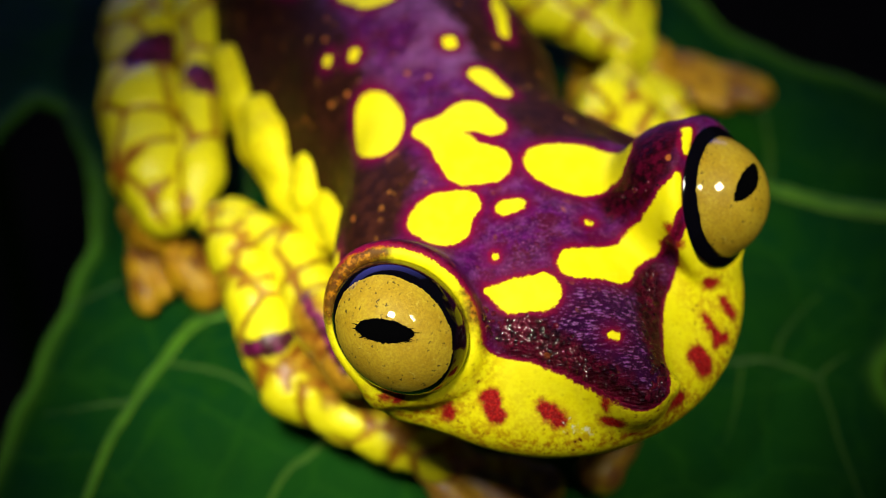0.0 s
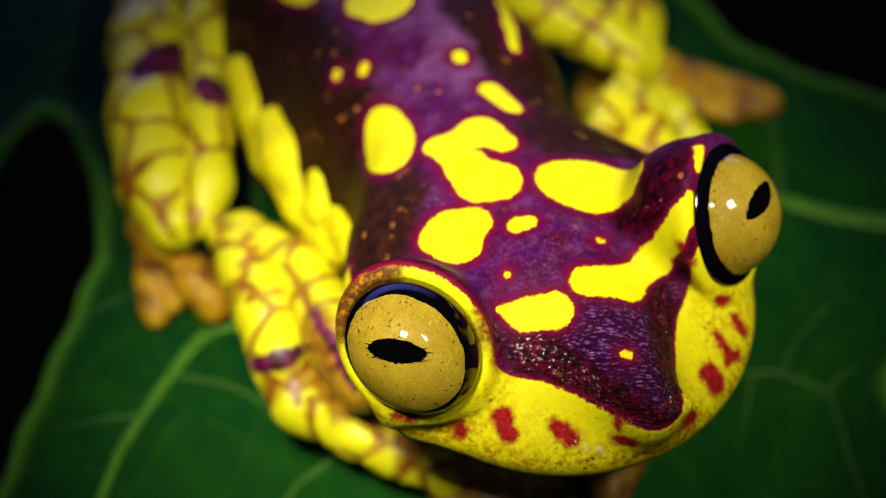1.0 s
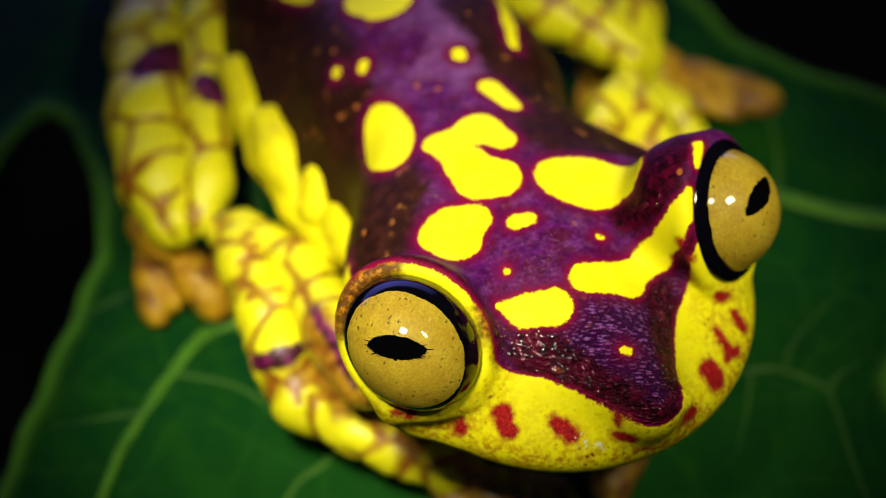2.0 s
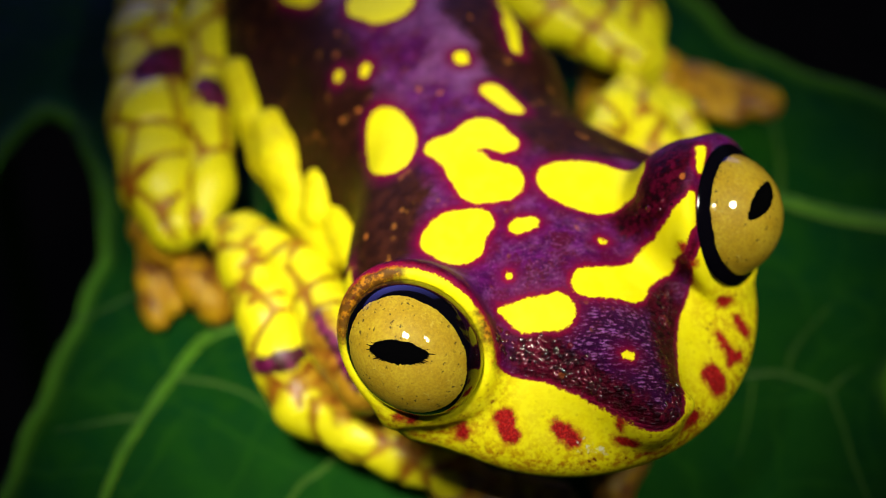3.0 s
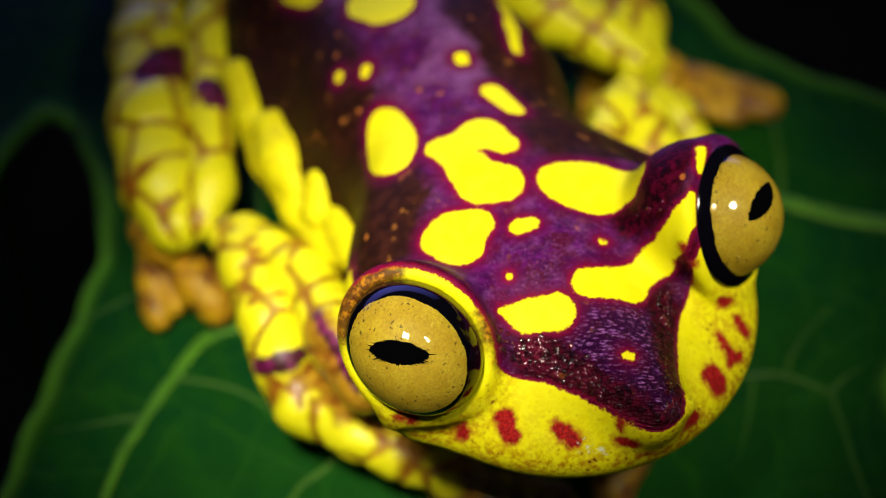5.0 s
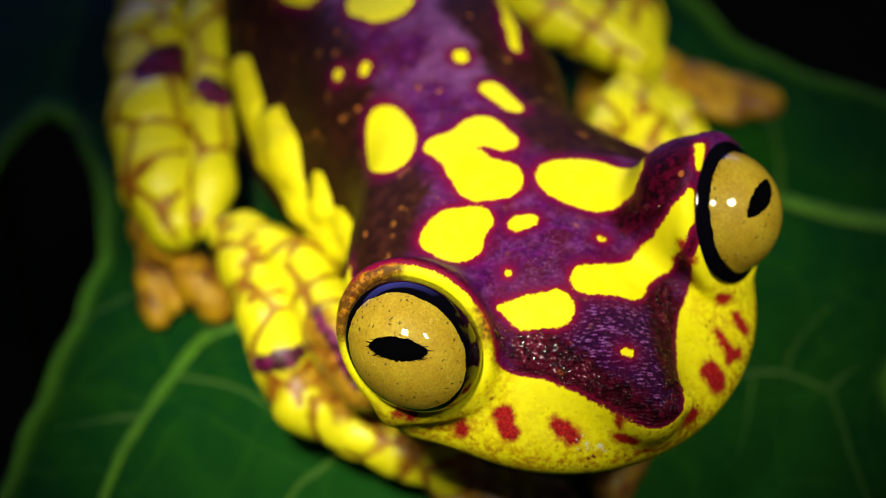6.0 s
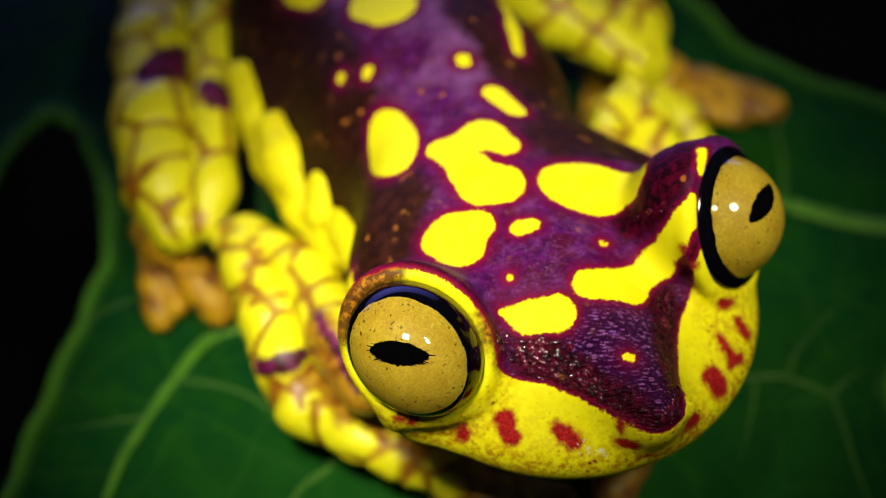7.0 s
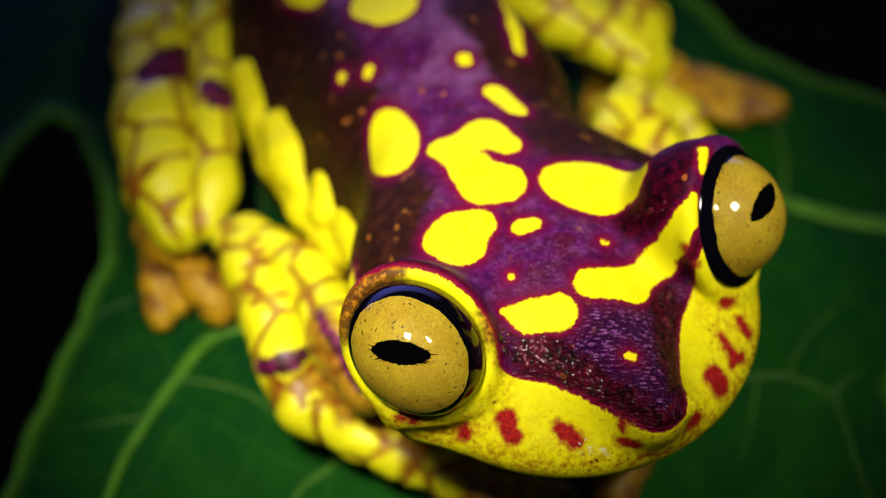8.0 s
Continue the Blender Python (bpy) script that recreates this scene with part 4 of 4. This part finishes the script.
    limb("shank", frog, [(18.7, 20.6, 5.8, 1.8), (19.7, 23.5, 6.0, 2.2), (19.5, 27.9, 6.0, 2.2), (16.0, 38.0, 5.0, 2.0)], pitch=2.8, width=3.4)
    foot = limb("foot", frog, [(18.6, 23.6, 3.0, 1.9), (21.4, 22.0, 2.6, 1.9)], "ochre hind foot with broad toe pads", material=MAT_TOE, flat=0.7, h=0.3)
    digits("toe", foot, MAT_TOE, [(20.8, 22.4, 2.6, 1.9), (23.6, 20.4, 2.0, 1.5), (25.6, 18.6, 1.5, 1.3), (26.7, 17.4, 1.3, 1.35)],
           [(20.6, 21.4, 2.6, 1.6), (22.6, 19.4, 2.0, 1.2), (24.6, 17.8, 1.3, 1.15)], flat=0.6)
    digits("toe", foot, MAT_LIMB, [(18.9, 20.6, 3.4, 1.1), (20.0, 17.9, 2.6, 1.2), (20.2, 15.2, 1.5, 1.2)])
    digits("toe", foot, MAT_TOE, [(18.8, 22.6, 2.8, 0.8), (17.0, 22.8, 1.9, 0.7), (15.0, 20.6, 1.2, 0.8)], flat=0.7)
    return frog_flank


# ---- leaf ----
def outline_distance(p, corners):
    """Distance to a polygon, less than 0 inside."""
    c = np.array(corners, float)
    d = np.full(len(p), 1e9)
    inside = np.zeros(len(p), bool)
    for a, b in zip(c, np.roll(c, -1, 0)):
        e, w = b - a, p - a
        h = np.clip((w @ e) / (e @ e), 0, 1)
        d = np.minimum(d, np.linalg.norm(w - h[:, None] * e, axis=1))
        up = ((a[1] > p[:, 1]) != (b[1] > p[:, 1])) & (p[:, 0] < a[0] + (b[0] - a[0]) * (p[:, 1] - a[1]) / (b[1] - a[1] if b[1] != a[1] else 1e-9))
        inside ^= up
    return np.where(inside, -d, d)


LOBE_EDGE = ((-27, 15), (-23.6, 19), (-19, 23.9), (-16.2, 27), (-14.4, 30.5), (-13.4, 34.5), (-13.2, 38), (-14.2, 40.2), (-16.2, 39.3),
             (-20, 35.5), (-30, 28), (-60, 40), (-40, 75), (10, 70), (27, 40), (29, 28), (29.4, 24), (31.2, 20), (36, 13.5), (48, 6),
             (60, -20), (30, -60), (-15, -55), (-45, -15))


def leaf_edge(p):
    d = outline_distance(p, LOBE_EDGE) + 0.25 * np.sin(p[:, 0] * 0.9) * np.cos(p[:, 1] * 0.8)
    hole = np.linalg.norm((p - np.array((22.7, -5.6))) / np.array((1.0, 1.15)), axis=1) - 1.9
    return np.maximum(d, -hole)


VEINS = {
    "midrib": (((60, -16), (42, -4), (28.2, 6.2), (23.6, 11.0), (16.8, 18.8), (9, 27), (2, 34), (-6, 62)), 0.62),
    "lobe_vein": (((9, 27), (4, 17), (-6, 17.5), (-11.8, 18.7), (-15.5, 16.9), (-18.5, 14.8), (-21.2, 12.4), (-30, 2)), 0.46),
    "curved_vein": (((19, 16.3), (11, 6.5), (10.4, 3.2), (12.0, 1.9), (15.1, 0.7), (16.3, -0.1), (17.7, -2.3), (17.4, -3.4), (16.9, -4.9), (15.9, -7.3), (13, -16)), 0.26),
    "branch_vein": (((16.2, -0.2), (17.2, 0.8), (18.4, 1.5), (19.8, 2.1), (21.7, 2.7), (23.7, 3.4), (25.9, 4.4)), 0.17),
    "upper_vein": (((23.8, 11.0), (26.0, 14.4), (27.6, 18), (28.6, 22)), 0.24),
    "cross_vein": (((-15.3, 17.0), (-12.6, 14.6), (-11.2, 12), (-10.4, 9.5), (-6, 5)), 0.20),
    "lower_vein": (((14, 21.8), (4, 13), (-4, 9.4), (-7, 8.6), (-10.1, 7.4), (-13.2, 6.2), (-20, -1)), 0.34),
    "side_vein": (((-2, 38), (-5, 27), (-8, 23.8), (-12, 23.2), (-15, 23.6), (-18.8, 23.4)), 0.26),
    "short_vein": (((-17.6, 15.4), (-20, 16.2), (-23, 17.2)), 0.20),
    "far_vein": (((17.7, -2.3), (19.1, -1.9), (20.6, -1.8), (22.4, -2.2)), 0.17),
    "inner_vein": (((14.4, 0.6), (13.2, -0.8), (11.9, -2.2), (10.4, -3.5), (8.9, -4.3), (6, -8)), 0.15),
}


def blade_height(p):
    """The gentle waves of the blade and its thicker, turned-up rim."""
    rim = np.exp(-((leaf_edge(p) + 0.55) / 0.5) ** 2)
    z = 0.22 * rim - 0.35 + 0.25 * np.sin(p[:, 0] * 0.21 + 1) * np.cos(p[:, 1] * 0.17)
    for pts, w in VEINS.values():
        d = np.min([pill(np.c_[p, 0 * p[:, 0]], (*a, 0), (*b, 0), 0, 0) for a, b in zip(pts, pts[1:])], axis=0)
        z = z - 0.35 * w * np.exp(-(d / (2.6 * w)) ** 2)
    r = np.hypot(p[:, 0], p[:, 1] - 15)
    return z - 0.006 * np.maximum(r - 30, 0) ** 2


def smooth_line(pts, n):
    """A curve through points (Catmull-Rom)."""
    c = np.array([2 * np.array(pts[0]) - pts[1], *pts, 2 * np.array(pts[-1]) - pts[-2]], float)
    out = []
    for i in range(1, len(c) - 2):
        for t in np.arange(n) / n:
            a, b, d, e = c[i - 1], c[i], c[i + 1], c[i + 2]
            out.append(0.5 * (2 * b + (d - a) * t + (2 * a - 5 * b + 4 * d - e) * t * t + (3 * b - a - 3 * d + e) * t ** 3))
    return np.array([*out, c[-2]])


def build_vein(leaf, name, pts, width):
    """A raised rib along the blade, tapering to its end."""
    line = smooth_line(pts, 14)
    z = blade_height(line)
    bm = bmesh.new()
    rows, m = [], 9
    for i, q in enumerate(line):
        t = line[min(i + 1, len(line) - 1)] - line[max(i - 1, 0)]
        side = np.array((-t[1], t[0])) / np.linalg.norm(t)
        taper = (1.1 - 0.6 * i / len(line)) * (1 + 0.12 * noise.noise(Vector((q[0] * 0.6, q[1] * 0.6, width))))
        row = []
        for j in range(m):
            u = -1 + 2 * j / (m - 1)
            w = side * u * width * taper * 1.25
            lift = 0.55 * width * taper * (1 - u * u) ** 1.3 - 0.05
            row.append(bm.verts.new(Vector((q[0] + w[0], q[1] + w[1], z[i] + lift)) * MM))
        rows.append(row)
    for r0, r1 in zip(rows, rows[1:]):
        for j in range(m - 1):
            bm.faces.new((r0[j], r1[j], r1[j + 1], r0[j + 1])).smooth = True
    bmesh.ops.recalc_face_normals(bm, faces=bm.faces)
    if bm.faces[:][0].normal.z < 0:
        bmesh.ops.reverse_faces(bm, faces=bm.faces)
    mesh = bpy.data.meshes.new(name)
    bm.to_mesh(mesh)
    bm.free()
    mesh.materials.append(MAT_VEIN)
    mesh.materials[0] = MAT_RIB if width > 0.4 else MAT_VEIN
    piece(name, mesh, leaf, "pale green raised vein" if width > 0.4 else "")


def build_stalk(leaf):
    """The leaf's stalk, from the end of the midrib down to the ground."""
    line = smooth_line(((-5.0, 58.0, -4.5), (-8.0, 68.0, -9.0), (-11.0, 76.0, -30.0), (-13.0, 80.0, -70.0), (-14.0, 82.0, -112.0)), 10)
    bm = bmesh.new()
    rows = []
    for i, q in enumerate(line):
        t = unit(line[min(i + 1, len(line) - 1)] - line[max(i - 1, 0)])
        u = unit(np.cross(t, (1, 0, 0.1)))
        v = np.cross(t, u)
        r = 0.9 + 0.9 * i / len(line)
        rows.append([bm.verts.new(Vector(q + r * (u * math.cos(a) + v * math.sin(a))) * MM) for a in np.arange(12) * math.pi / 6])
    for r0, r1 in zip(rows, rows[1:]):
        for j in range(12):
            bm.faces.new((r0[j], r0[(j + 1) % 12], r1[(j + 1) % 12], r1[j])).smooth = True
    bmesh.ops.recalc_face_normals(bm, faces=bm.faces)
    mesh = bpy.data.meshes.new("stalk")
    bm.to_mesh(mesh)
    bm.free()
    mesh.materials.append(MAT_VEIN)
    piece("stalk", mesh, leaf, "green leaf stalk")


def build_leaf():
    h = 0.5
    xs, ys = np.arange(-62, 62, h), np.arange(-62, 77, h)
    gx, gy = np.meshgrid(xs, ys, indexing="ij")
    p = np.stack([gx.ravel(), gy.ravel()], 1)
    d = leaf_edge(p)
    for _ in range(3):
        near = np.abs(d) < 1.6 * h
        out = near & (d > -0.45 * h)
        q = p[out]
        e = leaf_edge(q)
        g = np.stack([(leaf_edge(q + s) - e) / 0.05 for s in np.eye(2) * 0.05], 1)
        p[out] = q - (e / (np.sum(g * g, 1) + 1e-6))[:, None] * g
    nx, ny = gx.shape
    idx = np.arange(nx * ny).reshape(nx, ny)
    quad = np.stack([idx[:-1, :-1], idx[1:, :-1], idx[1:, 1:], idx[:-1, 1:]], -1).reshape(-1, 4)
    keep = (d[quad] < 0.9 * h).all(1)
    quad = quad[keep]
    used = np.unique(quad)
    back = -np.ones(nx * ny, int)
    back[used] = np.arange(len(used))
    p = p[used]
    z = blade_height(p)
    rim = np.exp(-((leaf_edge(p) + 0.40) / 0.5) ** 2)
    mesh = bpy.data.meshes.new("blade")
    mesh.from_pydata((np.stack([p[:, 0], p[:, 1], z], 1) * MM).tolist(), [], back[quad].tolist())
    mesh.polygons.foreach_set("use_smooth", np.ones(len(mesh.polygons), bool))
    mesh.attributes.new("rim", "FLOAT", "POINT").data.foreach_set("value", rim.astype(np.float32))
    mesh.materials.append(MAT_LEAF)
    leaf = tagged(new("leaf"), "broad dark green lobed leaf with pale raised veins and a hole", "leaf")
    blade = piece("blade", mesh, leaf, "waxy dark green blade")
    thick = blade.modifiers.new("thickness", "SOLIDIFY")
    thick.thickness, thick.offset = 0.0004, -1
    for name, (pts, width) in VEINS.items():
        build_vein(leaf, name, pts, width)
    build_stalk(leaf)
    return leaf


def build_ground():
    """Dark litter under the plant, gently uneven."""
    bm = bmesh.new()
    n, half = 120, 40.0
    rows = []
    for i in range(n + 1):
        row = []
        for j in range(n + 1):
            # closer steps near the middle
            x, y = [half * math.copysign(abs(2 * v / n - 1) ** 4, 2 * v / n - 1) for v in (i, j)]
            z = 0.012 * noise.noise(Vector((x * 9, y * 9, 0))) + 0.005 * noise.noise(Vector((x * 40, y * 40, 3)))
            row.append(bm.verts.new((x, y, z)))
        rows.append(row)
    for i in range(n):
        for j in range(n):
            bm.faces.new((rows[i][j], rows[i + 1][j], rows[i + 1][j + 1], rows[i][j + 1])).smooth = True
    mesh = bpy.data.meshes.new("ground")
    bm.to_mesh(mesh)
    bm.free()
    mesh.materials.append(MAT_FLOOR)
    ob = tagged(new("ground", mesh), "dark forest floor at night", "ground", kind="structure")
    ob.matrix_world = pose(0, 0, -0.11)


build_ground()
build_leaf()
flank = build_frog()


def motions():
    """The flank's quick breaths: seconds, and how far it lifts, in millimetres."""
    rows = []
    for t, lift in ((0, 0), (0.8, 0.02), (0.9, 0.24), (1.0, 0.26), (1.1, 0.03), (1.5, 0), (2.7, 0), (2.9, 0.24), (3.0, 0.03), (3.8, 0), (3.9, 0.2), (4.0, 0.02),
                    (5.9, 0.02), (6.0, 0.52), (6.1, 0.03), (7.1, 0.06), (7.2, 0.46), (7.4, 0.22), (7.6, 0.22), (7.8, 0.34), (8, 0.25)):
        rows.append((t, Matrix.Translation(Vector((0.84, -0.47, 0.28)) * lift * MM)))
    walk(flank, rows)


motions()
